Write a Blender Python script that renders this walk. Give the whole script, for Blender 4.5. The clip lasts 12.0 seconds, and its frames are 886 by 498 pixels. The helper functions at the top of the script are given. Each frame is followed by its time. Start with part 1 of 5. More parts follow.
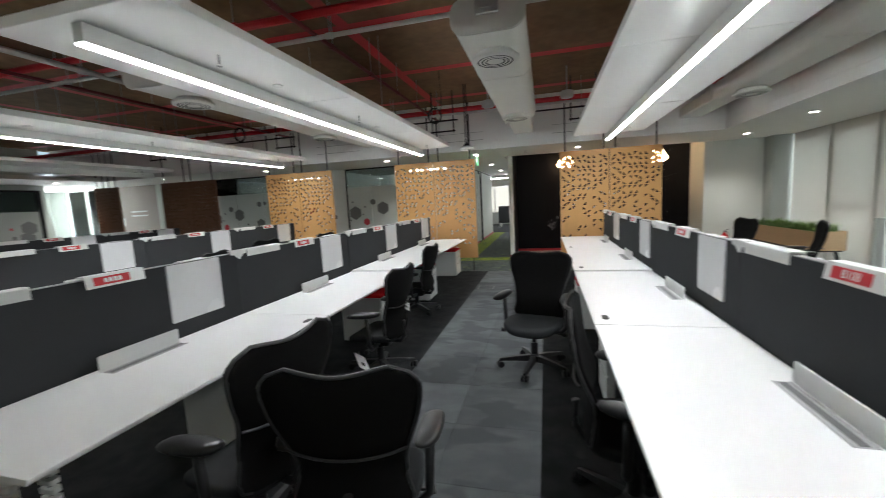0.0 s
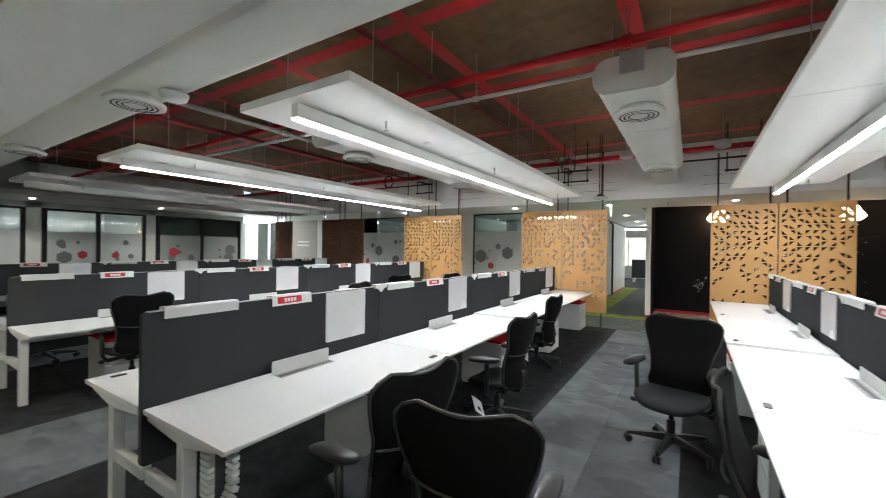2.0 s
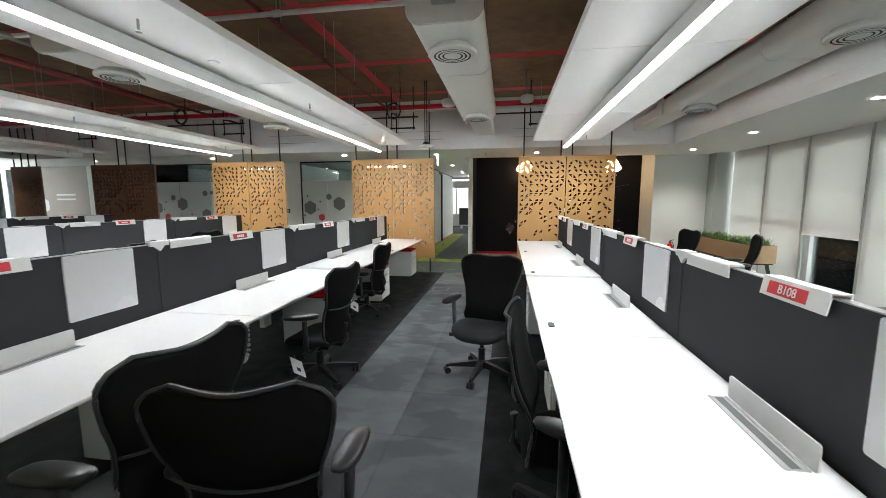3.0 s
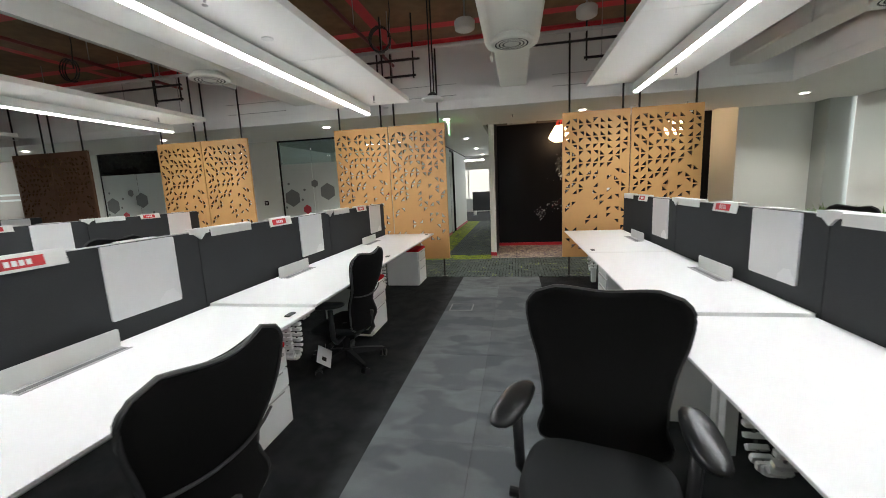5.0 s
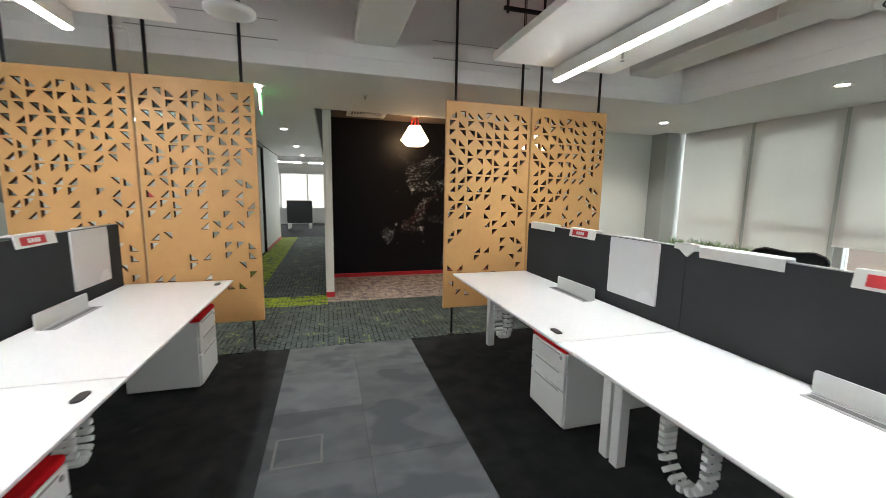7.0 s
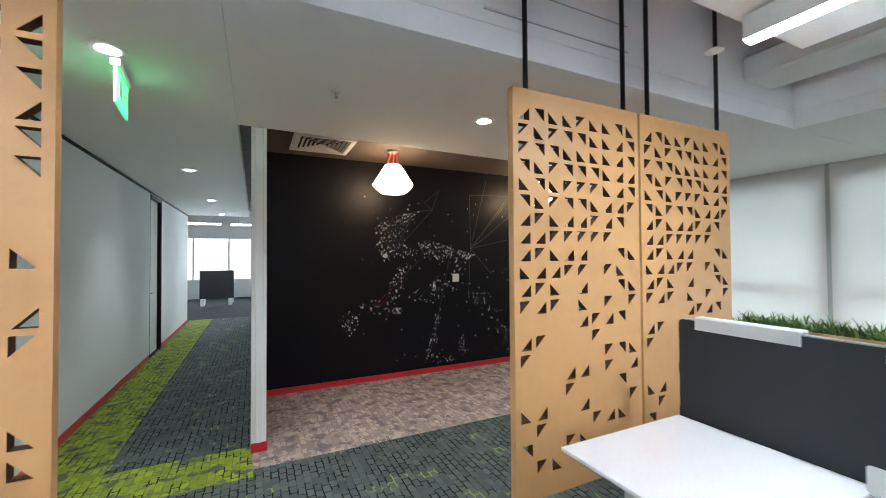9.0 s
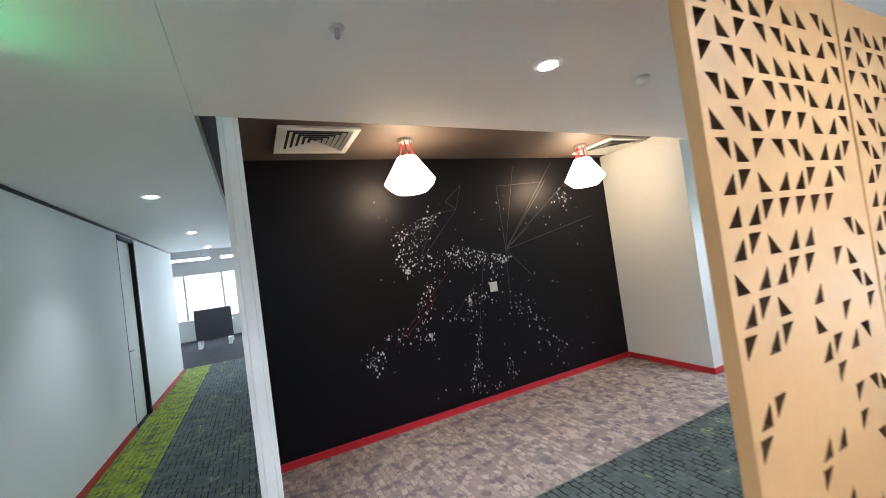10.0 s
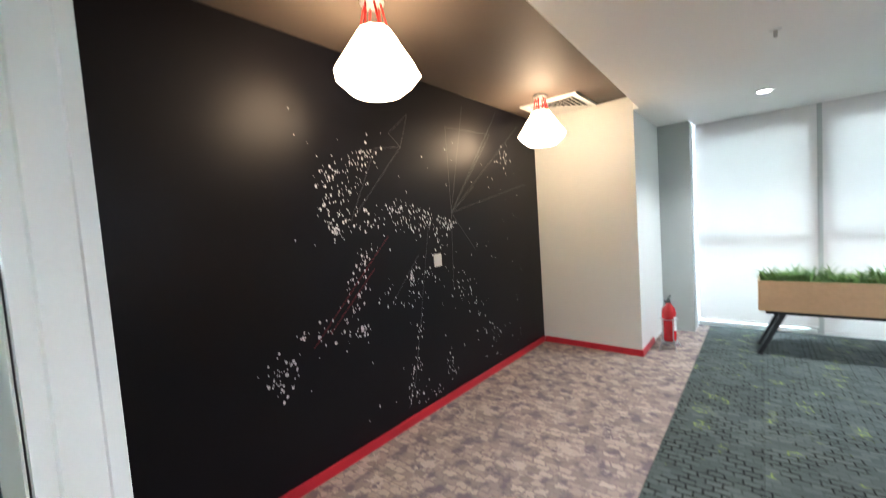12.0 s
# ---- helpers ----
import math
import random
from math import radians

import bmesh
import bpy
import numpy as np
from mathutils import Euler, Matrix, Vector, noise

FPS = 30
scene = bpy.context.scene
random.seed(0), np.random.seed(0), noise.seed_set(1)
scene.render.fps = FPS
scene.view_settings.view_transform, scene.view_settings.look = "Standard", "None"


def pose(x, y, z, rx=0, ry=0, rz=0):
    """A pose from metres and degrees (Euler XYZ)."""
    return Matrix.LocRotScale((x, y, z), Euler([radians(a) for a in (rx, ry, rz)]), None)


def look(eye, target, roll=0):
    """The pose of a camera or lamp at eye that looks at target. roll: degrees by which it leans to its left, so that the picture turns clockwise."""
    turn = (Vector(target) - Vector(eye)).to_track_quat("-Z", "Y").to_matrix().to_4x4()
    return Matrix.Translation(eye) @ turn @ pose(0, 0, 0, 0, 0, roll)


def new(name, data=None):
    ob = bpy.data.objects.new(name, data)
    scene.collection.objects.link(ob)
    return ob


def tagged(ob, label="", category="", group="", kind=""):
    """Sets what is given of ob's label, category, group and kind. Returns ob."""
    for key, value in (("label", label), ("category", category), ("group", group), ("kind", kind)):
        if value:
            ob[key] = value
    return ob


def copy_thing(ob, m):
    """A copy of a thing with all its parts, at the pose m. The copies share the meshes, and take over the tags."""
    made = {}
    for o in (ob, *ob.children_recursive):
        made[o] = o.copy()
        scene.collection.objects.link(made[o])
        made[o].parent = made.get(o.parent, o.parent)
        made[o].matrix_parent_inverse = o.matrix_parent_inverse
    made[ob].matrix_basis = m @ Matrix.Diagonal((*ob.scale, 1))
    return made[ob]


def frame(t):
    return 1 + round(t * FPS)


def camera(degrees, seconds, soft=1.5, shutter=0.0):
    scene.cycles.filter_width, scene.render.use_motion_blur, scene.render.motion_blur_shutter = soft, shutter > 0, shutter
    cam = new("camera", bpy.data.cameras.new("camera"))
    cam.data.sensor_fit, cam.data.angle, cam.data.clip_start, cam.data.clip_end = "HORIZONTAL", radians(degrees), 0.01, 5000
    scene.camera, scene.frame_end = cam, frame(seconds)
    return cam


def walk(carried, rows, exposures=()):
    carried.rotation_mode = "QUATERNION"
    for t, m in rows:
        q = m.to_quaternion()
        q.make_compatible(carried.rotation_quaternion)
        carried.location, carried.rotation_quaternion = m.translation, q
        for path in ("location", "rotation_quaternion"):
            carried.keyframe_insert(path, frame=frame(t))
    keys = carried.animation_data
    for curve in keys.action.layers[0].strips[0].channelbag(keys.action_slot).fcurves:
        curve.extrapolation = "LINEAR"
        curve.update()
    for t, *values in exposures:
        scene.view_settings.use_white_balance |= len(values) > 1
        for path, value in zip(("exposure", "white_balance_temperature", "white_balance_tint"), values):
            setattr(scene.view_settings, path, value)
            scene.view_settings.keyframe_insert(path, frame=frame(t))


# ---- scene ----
cam = camera(96.8, 12.0, soft=0.8, shutter=0.25)
PATH = [
    (0, (0.675, -0.801, 1.577), (0.167, 1.118, 1.339), -3.0),
    (0.5, (0.518, -0.747, 1.557), (-0.561, 0.921, 1.329), -4.9),
    (1, (0.501, -0.806, 1.58), (-1.032, 0.457, 1.348), -5.2),
    (1.5, (0.567, -0.819, 1.604), (-0.688, 0.737, 1.536), -1.6),
    (2, (0.666, -0.92, 1.619), (-0.399, 0.773, 1.613), 0.8),
    (2.5, (0.762, -0.861, 1.608), (0.211, 1.058, 1.494), 0.8),
    (2.7, (0.765, -0.792, 1.587), (0.42, 1.165, 1.36), 0.2),
    (4.3, (0.446, 0.694, 1.526), (0.172, 2.658, 1.265), -0.9),
    (4.5, (0.388, 0.941, 1.521), (0.127, 2.907, 1.261), -1.5),
    (5, (0.292, 1.518, 1.464), (-0.08, 3.459, 1.154), -2.7),
    (5.5, (0.096, 2.078, 1.464), (-0.156, 4.016, 1.036), -1.5),
    (6, (-0.044, 2.63, 1.468), (0.124, 4.576, 1.035), -0.6),
    (6.5, (-0.129, 3.252, 1.547), (0.208, 5.191, 1.194), -3.8),
    (6.7, (-0.164, 3.487, 1.524), (0.265, 5.419, 1.235), -1.3),
    (8.3, (-0.207, 5.318, 1.529), (0.666, 7.085, 1.188), -1.8),
    (8.5, (-0.217, 5.555, 1.524), (0.551, 7.401, 1.475), -3.8),
    (9, (-0.222, 6.119, 1.577), (0.641, 7.923, 1.616), -0.4),
    (9.5, (-0.171, 6.608, 1.592), (0.724, 8.391, 1.445), -4.5),
    (10, (-0.161, 7.16, 1.664), (0.72, 8.955, 1.721), -7.8),
    (10.5, (-0.151, 7.568, 1.658), (0.88, 9.274, 1.821), -6.4),
    (11, (-0.176, 8.067, 1.703), (0.934, 9.721, 1.877), -3.6),
    (11.5, (-0.24, 8.487, 1.726), (1.046, 9.996, 1.992), -3.6),
    (12, (-0.283, 8.85, 1.585), (1.263, 10.112, 1.462), -4.0),
]
EXPOSURES = [(0.0, 0.48, 6500, 10), (0.5, 0.62, 6500, 10), (1.0, 0.85, 6500, 10), (1.5, 1.05, 6500, 10), (2.0, 0.88, 6500, 10), (2.7, 0.85, 6500, 10), (4.5, 0.5, 6650, 10), (5.0, 0.6, 6650, 10), (5.5, 0.62, 6650, 10), (6.7, 0.75, 6600, 10), (8.5, 0.85, 6300, 10), (9.0, 1.2, 5750, 10), (9.5, 1.35, 5500, 10), (10.0, 1.62, 5400, 10), (10.5, 1.85, 5450, 10), (12.0, 1.8, 5600, 10)]
walk(cam, [(t, look(eye, target, roll)) for t, eye, target, roll in PATH], EXPOSURES)

# ---- world ----
world = bpy.data.worlds.new("sky")
scene.world = world
world.use_nodes = True
wn = world.node_tree
sky = wn.nodes.new("ShaderNodeTexSky")
sky.sky_type, sky.sun_disc = "NISHITA", False
sky.sun_elevation, sky.sun_rotation = radians(40), radians(200)
wn.nodes["Background"].inputs["Strength"].default_value = 0.12
wn.links.new(sky.outputs[0], wn.nodes["Background"].inputs["Color"])
sun = new("sun", bpy.data.lights.new("sun", "SUN"))
sun.data.energy, sun.data.angle, sun.data.color = 2.0, radians(0.5), (1, 0.95, 0.88)
sun.matrix_world = pose(0, 0, 20, 50, 0, 200)

TUBE, DOWN, PENDANT = 46.0, 15.0, 8.5


def skylight(name, m, sx, sy, watts):
    l = new(name, bpy.data.lights.new(name, "AREA"))
    l.data.shape, l.data.size, l.data.size_y, l.data.energy, l.data.color = "RECTANGLE", sx, sy, watts, (0.93, 0.97, 1.0)
    l.matrix_world = m


skylight("sky_east", pose(6.35, 3.5, 1.4, 0, 90, 0), 2.6, 12.4, 720)
skylight("sky_northwest", pose(-15.2, 10.3, 1.4, -90, 0, 0), 1.9, 2.4, 260)
skylight("sky_far", pose(0.4, 24.4, 1.55, -90, 0, 0), 9.0, 1.6, 260)

# ---- materials ----


def material(name, color, rough=0.6, metal=0.0, fine=60.0, amount=0.12, coarse=2.0, stain=0.10, bump=0.0, spread=0.0, coat=0.0, spec=0.5):
    m = bpy.data.materials.new(name)
    m.use_nodes = True
    nt = m.node_tree
    b = nt.nodes["Principled BSDF"]
    b.inputs["Metallic"].default_value = metal
    b.inputs["Coat Weight"].default_value = coat
    b.inputs["Specular IOR Level"].default_value = spec
    co = nt.nodes.new("ShaderNodeTexCoord")
    n1 = nt.nodes.new("ShaderNodeTexNoise")
    n1.inputs["Scale"].default_value, n1.inputs["Detail"].default_value = fine, 4
    n2 = nt.nodes.new("ShaderNodeTexNoise")
    n2.inputs["Scale"].default_value, n2.inputs["Detail"].default_value = coarse, 3
    for n in (n1, n2):
        nt.links.new(co.outputs["Object"], n.inputs["Vector"])
    gain = nt.nodes.new("ShaderNodeMath")
    gain.operation = "MULTIPLY_ADD"
    gain.inputs[1].default_value, gain.inputs[2].default_value = 2 * amount, 1 - amount
    nt.links.new(n1.outputs["Fac"], gain.inputs[0])
    gain2 = nt.nodes.new("ShaderNodeMath")
    gain2.operation = "MULTIPLY_ADD"
    gain2.inputs[1].default_value, gain2.inputs[2].default_value = 2 * stain, 1 - stain
    nt.links.new(n2.outputs["Fac"], gain2.inputs[0])
    both = nt.nodes.new("ShaderNodeMath")
    both.operation = "MULTIPLY"
    nt.links.new(gain.outputs[0], both.inputs[0])
    nt.links.new(gain2.outputs[0], both.inputs[1])
    last = both
    if spread:
        info = nt.nodes.new("ShaderNodeObjectInfo")
        g3 = nt.nodes.new("ShaderNodeMath")
        g3.operation = "MULTIPLY_ADD"
        g3.inputs[1].default_value, g3.inputs[2].default_value = 2 * spread, 1 - spread
        nt.links.new(info.outputs["Random"], g3.inputs[0])
        b3 = nt.nodes.new("ShaderNodeMath")
        b3.operation = "MULTIPLY"
        nt.links.new(last.outputs[0], b3.inputs[0])
        nt.links.new(g3.outputs[0], b3.inputs[1])
        last = b3
    mul = nt.nodes.new("ShaderNodeVectorMath")
    mul.operation = "SCALE"
    mul.inputs[0].default_value = color
    nt.links.new(last.outputs[0], mul.inputs["Scale"])
    nt.links.new(mul.outputs[0], b.inputs["Base Color"])
    r = nt.nodes.new("ShaderNodeMath")
    r.operation = "MULTIPLY_ADD"
    r.use_clamp = True
    r.inputs[1].default_value, r.inputs[2].default_value = 0.16, rough - 0.08
    nt.links.new(n2.outputs["Fac"], r.inputs[0])
    nt.links.new(r.outputs[0], b.inputs["Roughness"])
    if bump:
        bp = nt.nodes.new("ShaderNodeBump")
        bp.inputs["Strength"].default_value, bp.inputs["Distance"].default_value = bump, 0.004
        nt.links.new(n1.outputs["Fac"], bp.inputs["Height"])
        nt.links.new(bp.outputs[0], b.inputs["Normal"])
    return m


def glowing(name, color, strength):
    m = bpy.data.materials.new(name)
    m.use_nodes = True
    b = m.node_tree.nodes["Principled BSDF"]
    b.inputs["Base Color"].default_value = (0.8, 0.8, 0.8, 1)
    b.inputs["Emission Color"].default_value = (*color, 1)
    b.inputs["Emission Strength"].default_value = strength
    return m


def tufted(name, low, high, accent, part_of_accent, stretch, scale, spread, edge=(0.38, 0.62)):
    """Loop-pile carpet: streaks of two tones with flecks of an accent, each tile a little different."""
    m = bpy.data.materials.new(name)
    m.use_nodes = True
    nt = m.node_tree
    b = nt.nodes["Principled BSDF"]
    b.inputs["Roughness"].default_value = 0.95
    b.inputs["Specular IOR Level"].default_value = 0.15
    geo = nt.nodes.new("ShaderNodeNewGeometry")
    info = nt.nodes.new("ShaderNodeObjectInfo")
    mp = nt.nodes.new("ShaderNodeMapping")
    mp.inputs["Scale"].default_value = stretch
    nt.links.new(geo.outputs["Position"], mp.inputs["Vector"])
    n1 = nt.nodes.new("ShaderNodeTexNoise")
    n1.inputs["Scale"].default_value, n1.inputs["Detail"].default_value = scale, 3
    nt.links.new(mp.outputs[0], n1.inputs["Vector"])
    r1 = nt.nodes.new("ShaderNodeValToRGB")
    r1.color_ramp.elements[0].position, r1.color_ramp.elements[1].position = edge
    r1.color_ramp.elements[0].color, r1.color_ramp.elements[1].color = (*low, 1), (*high, 1)
    nt.links.new(n1.outputs["Fac"], r1.inputs[0])
    n2 = nt.nodes.new("ShaderNodeTexNoise")
    n2.inputs["Scale"].default_value, n2.inputs["Detail"].default_value = scale * 0.6, 2
    mp2 = nt.nodes.new("ShaderNodeMapping")
    mp2.inputs["Location"].default_value = (7.3, 2.1, 0)
    mp2.inputs["Scale"].default_value = stretch
    nt.links.new(geo.outputs["Position"], mp2.inputs["Vector"])
    nt.links.new(mp2.outputs[0], n2.inputs["Vector"])
    r2 = nt.nodes.new("ShaderNodeValToRGB")
    e = 0.75 - 0.5 * part_of_accent
    r2.color_ramp.elements[0].position, r2.color_ramp.elements[1].position = e, min(1, e + 0.06)
    nt.links.new(n2.outputs["Fac"], r2.inputs[0])
    mix = nt.nodes.new("ShaderNodeMix")
    mix.data_type = "RGBA"
    mix.inputs["B"].default_value = (*accent, 1)
    nt.links.new(r2.outputs[0], mix.inputs["Factor"])
    nt.links.new(r1.outputs[0], mix.inputs["A"])
    g = nt.nodes.new("ShaderNodeMath")
    g.operation = "MULTIPLY_ADD"
    g.inputs[1].default_value, g.inputs[2].default_value = 2 * spread, 1 - spread
    nt.links.new(info.outputs["Random"], g.inputs[0])
    sc = nt.nodes.new("ShaderNodeVectorMath")
    sc.operation = "SCALE"
    nt.links.new(mix.outputs["Result"], sc.inputs[0])
    nt.links.new(g.outputs[0], sc.inputs["Scale"])
    n3 = nt.nodes.new("ShaderNodeTexNoise")
    n3.inputs["Scale"].default_value = 350
    nt.links.new(geo.outputs["Position"], n3.inputs["Vector"])
    bp = nt.nodes.new("ShaderNodeBump")
    bp.inputs["Strength"].default_value, bp.inputs["Distance"].default_value = 0.6, 0.004
    nt.links.new(n3.outputs["Fac"], bp.inputs["Height"])
    nt.links.new(bp.outputs[0], b.inputs["Normal"])
    nt.links.new(sc.outputs[0], b.inputs["Base Color"])
    return m


def woven(name, tones, dash, fleck, dash_part, fleck_part, turf=None, spread=0.1, wobble=0.018):
    """Carpet of small woven blocks: tones differ block by block, broken dark and coloured dashes between them."""
    m = bpy.data.materials.new(name)
    m.use_nodes = True
    nt = m.node_tree
    link = nt.links.new
    b = nt.nodes["Principled BSDF"]
    b.inputs["Roughness"].default_value = 0.95
    b.inputs["Specular IOR Level"].default_value = 0.15
    geo = nt.nodes.new("ShaderNodeNewGeometry")
    info = nt.nodes.new("ShaderNodeObjectInfo")
    wob = nt.nodes.new("ShaderNodeTexNoise")
    wob.inputs["Scale"].default_value = 22
    link(geo.outputs["Position"], wob.inputs["Vector"])
    add = nt.nodes.new("ShaderNodeVectorMath")
    add.operation = "MULTIPLY_ADD"
    add.inputs[1].default_value = (wobble, wobble, 0)
    link(wob.outputs["Color"], add.inputs[0])
    link(geo.outputs["Position"], add.inputs[2])
    br = nt.nodes.new("ShaderNodeTexBrick")
    for key, val in (("Color1", (*tones[0], 1)), ("Color2", (*tones[1], 1)), ("Mortar", (*tones[0], 1)), ("Scale", 1.0), ("Mortar Size", 0.0055), ("Mortar Smooth", 0.25), ("Brick Width", 0.085), ("Row Height", 0.052)):
        br.inputs[key].default_value = val
    turn = nt.nodes.new("ShaderNodeMapping")
    turn.inputs["Rotation"].default_value = (0, 0, radians(90))
    link(add.outputs[0], turn.inputs["Vector"])
    link(turn.outputs[0], br.inputs["Vector"])

    def mask(scale, shift, share, soft):
        mp = nt.nodes.new("ShaderNodeMapping")
        mp.inputs["Location"].default_value = (shift, 3 * shift, 0)
        n = nt.nodes.new("ShaderNodeTexNoise")
        n.inputs["Scale"].default_value, n.inputs["Detail"].default_value = scale, 4
        link(geo.outputs["Position"], mp.inputs["Vector"])
        link(mp.outputs[0], n.inputs["Vector"])
        rp = nt.nodes.new("ShaderNodeValToRGB")
        e = 0.72 - 0.44 * share
        rp.color_ramp.elements[0].position, rp.color_ramp.elements[1].position = e, min(1, e + soft)
        link(n.outputs["Fac"], rp.inputs[0])
        return rp.outputs[0]

    def times(a, c):
        x = nt.nodes.new("ShaderNodeMath")
        x.operation = "MULTIPLY"
        link(a, x.inputs[0])
        link(c, x.inputs[1])
        return x.outputs[0]

    def over(base, color, fac):
        x = nt.nodes.new("ShaderNodeMix")
        x.data_type = "RGBA"
        x.inputs["B"].default_value = (*color, 1)
        link(base, x.inputs["A"])
        link(fac, x.inputs["Factor"])
        return x.outputs["Result"]

    col = br.outputs["Color"]
    if turf:
        col = over(col, turf, mask(9, 4.1, 0.46, 0.10))
    col = over(col, fleck, times(br.outputs["Fac"], mask(4.5, 9.7, fleck_part, 0.05)))
    col = over(col, dash, times(br.outputs["Fac"], mask(6.5, 1.3, dash_part, 0.06)))
    g = nt.nodes.new("ShaderNodeMath")
    g.operation = "MULTIPLY_ADD"
    g.inputs[1].default_value, g.inputs[2].default_value = 2 * spread, 1 - spread
    link(info.outputs["Random"], g.inputs[0])
    sc = nt.nodes.new("ShaderNodeVectorMath")
    sc.operation = "SCALE"
    link(col, sc.inputs[0])
    link(g.outputs[0], sc.inputs["Scale"])
    pile = nt.nodes.new("ShaderNodeTexNoise")
    pile.inputs["Scale"].default_value = 320
    link(geo.outputs["Position"], pile.inputs["Vector"])
    bp = nt.nodes.new("ShaderNodeBump")
    bp.inputs["Strength"].default_value, bp.inputs["Distance"].default_value = 0.6, 0.004
    link(pile.outputs["Fac"], bp.inputs["Height"])
    link(bp.outputs[0], b.inputs["Normal"])
    link(sc.outputs[0], b.inputs["Base Color"])
    return m


M_WALL = material("wall paint", (0.70, 0.73, 0.70), 0.8, fine=180, amount=0.02, coarse=0.8, stain=0.04, bump=0.05, spec=0.3)
M_CEIL = material("ceiling paint", (0.87, 0.87, 0.845), 0.75, fine=120, amount=0.02, coarse=0.7, stain=0.05, bump=0.04)
M_YELLOW = material("ochre paint", (0.58, 0.36, 0.05), 0.6, fine=150, amount=0.03, coarse=1.0, stain=0.06, bump=0.05)
M_SLAB = material("raw concrete soffit", (0.22, 0.138, 0.080), 0.85, fine=7, amount=0.35, coarse=0.8, stain=0.60, bump=0.5, spec=0.2)
M_BLACKWALL = material("black satin paint", (0.0040, 0.0042, 0.0070), 0.40, fine=90, amount=0.1, coarse=1.2, stain=0.15, bump=0.06, spec=0.21)
M_BROWN = material("dark recess paint", (0.095, 0.074, 0.058), 0.6, fine=90, amount=0.05, coarse=1, stain=0.08)
M_DARK = material("black paint", (0.012, 0.012, 0.012), 0.6, spec=0.25)
M_RED = material("red skirting", (0.45, 0.015, 0.03), 0.4, fine=40, amount=0.05)
M_CARPET = tufted("charcoal carpet", (0.017, 0.018, 0.019), (0.027, 0.029, 0.030), (0.035, 0.037, 0.038), 0.2, (1, 1, 1), 6, 0.06)
M_STRIP = tufted("grey carpet tile", (0.095, 0.103, 0.107), (0.120, 0.130, 0.134), (0.080, 0.087, 0.091), 0.45, (1.0, 1.6, 1), 3.4, 0.18)
M_GREEN = woven("green-grey carpet tile", ((0.058, 0.073, 0.070), (0.088, 0.108, 0.100)), (0.008, 0.010, 0.010), (0.20, 0.26, 0.07), 0.60, 0.36)
M_LIME = woven("lime carpet tile", ((0.155, 0.205, 0.018), (0.245, 0.31, 0.025)), (0.02, 0.026, 0.018), (0.10, 0.13, 0.06), 0.46, 0.4, (0.075, 0.098, 0.058), 0.12)
M_MOSAIC = woven("beige mosaic carpet tile", ((0.225, 0.187, 0.172), (0.42, 0.35, 0.29)), (0.14, 0.115, 0.12), (0.42, 0.36, 0.31), 0.22, 0.35, (0.160, 0.130, 0.145), 0.06, 0.06)
M_DESK = material("white laminate", (0.80, 0.80, 0.79), 0.32, fine=30, amount=0.01, coarse=1.5, stain=0.02)
M_WHITE = material("white powder coat", (0.72, 0.73, 0.71), 0.45, fine=200, amount=0.03, coarse=3, stain=0.04, bump=0.03)
M_SCREEN = material("dark grey felt", (0.046, 0.048, 0.050), 0.95, fine=240, amount=0.25, coarse=3, stain=0.08, bump=0.3, spec=0.1)
M_EDGE = material("screen trim", (0.09, 0.09, 0.09), 0.5)
M_BOARD = material("white board laminate", (0.78, 0.79, 0.80), 0.25, fine=20, amount=0.02, coarse=2, stain=0.04)
M_GREYP = material("grey plastic", (0.35, 0.35, 0.34), 0.5, fine=60, amount=0.05)
M_BLACKP = material("black plastic", (0.014, 0.014, 0.015), 0.38, fine=80, amount=0.1, coarse=6, stain=0.15, spec=0.35)
M_TRIMG = material("dark grey moulding", (0.022, 0.022, 0.023), 0.45, fine=80, amount=0.1)
M_PAD = material("black rubbery pad", (0.013, 0.0135, 0.014), 0.34, fine=90, amount=0.1, coarse=8, stain=0.15, bump=0.05)
M_MESH = material("black elastic mesh", (0.0085, 0.0083, 0.0083), 0.9, fine=420, amount=0.5, coarse=5, stain=0.2, bump=0.3, spec=0.06)
M_SEAT = material("dark grey seat mesh", (0.022, 0.024, 0.025), 0.8, fine=380, amount=0.4, coarse=5, stain=0.2, bump=0.3, spec=0.2)
M_REDF = material("red felt cushion", (0.50, 0.008, 0.012), 0.9, fine=200, amount=0.15, coarse=4, stain=0.08, bump=0.2, spec=0.15)
M_REDP = material("red plastic label", (0.55, 0.02, 0.03), 0.4)
M_MDF = material("caramel veneer board", (0.61, 0.335, 0.125), 0.5, fine=14, amount=0.06, coarse=1.5, stain=0.08, bump=0.05)
# darker brown board for the two westernmost dividers
M_DARKBOARD = material("dark brown board", (0.12, 0.05, 0.022), 0.5, fine=14, amount=0.1, coarse=1.5, stain=0.1)
M_MDFEDGE = material("dark brown cut-out edge", (0.10, 0.048, 0.020), 0.8, fine=60, amount=0.3, spec=0.1)
M_ROD = material("black steel rod", (0.015, 0.015, 0.016), 0.4, metal=0.4)
M_PIPE = material("red sprinkler pipe", (0.62, 0.018, 0.026), 0.45, fine=40, amount=0.12, coarse=3, stain=0.15)
M_STEEL = material("galvanised steel", (0.42, 0.42, 0.41), 0.42, metal=0.7, fine=25, amount=0.15)
M_DUCT = material("painted duct", (0.68, 0.68, 0.63), 0.55, fine=50, amount=0.02, coarse=1.5, stain=0.07, bump=0.04)
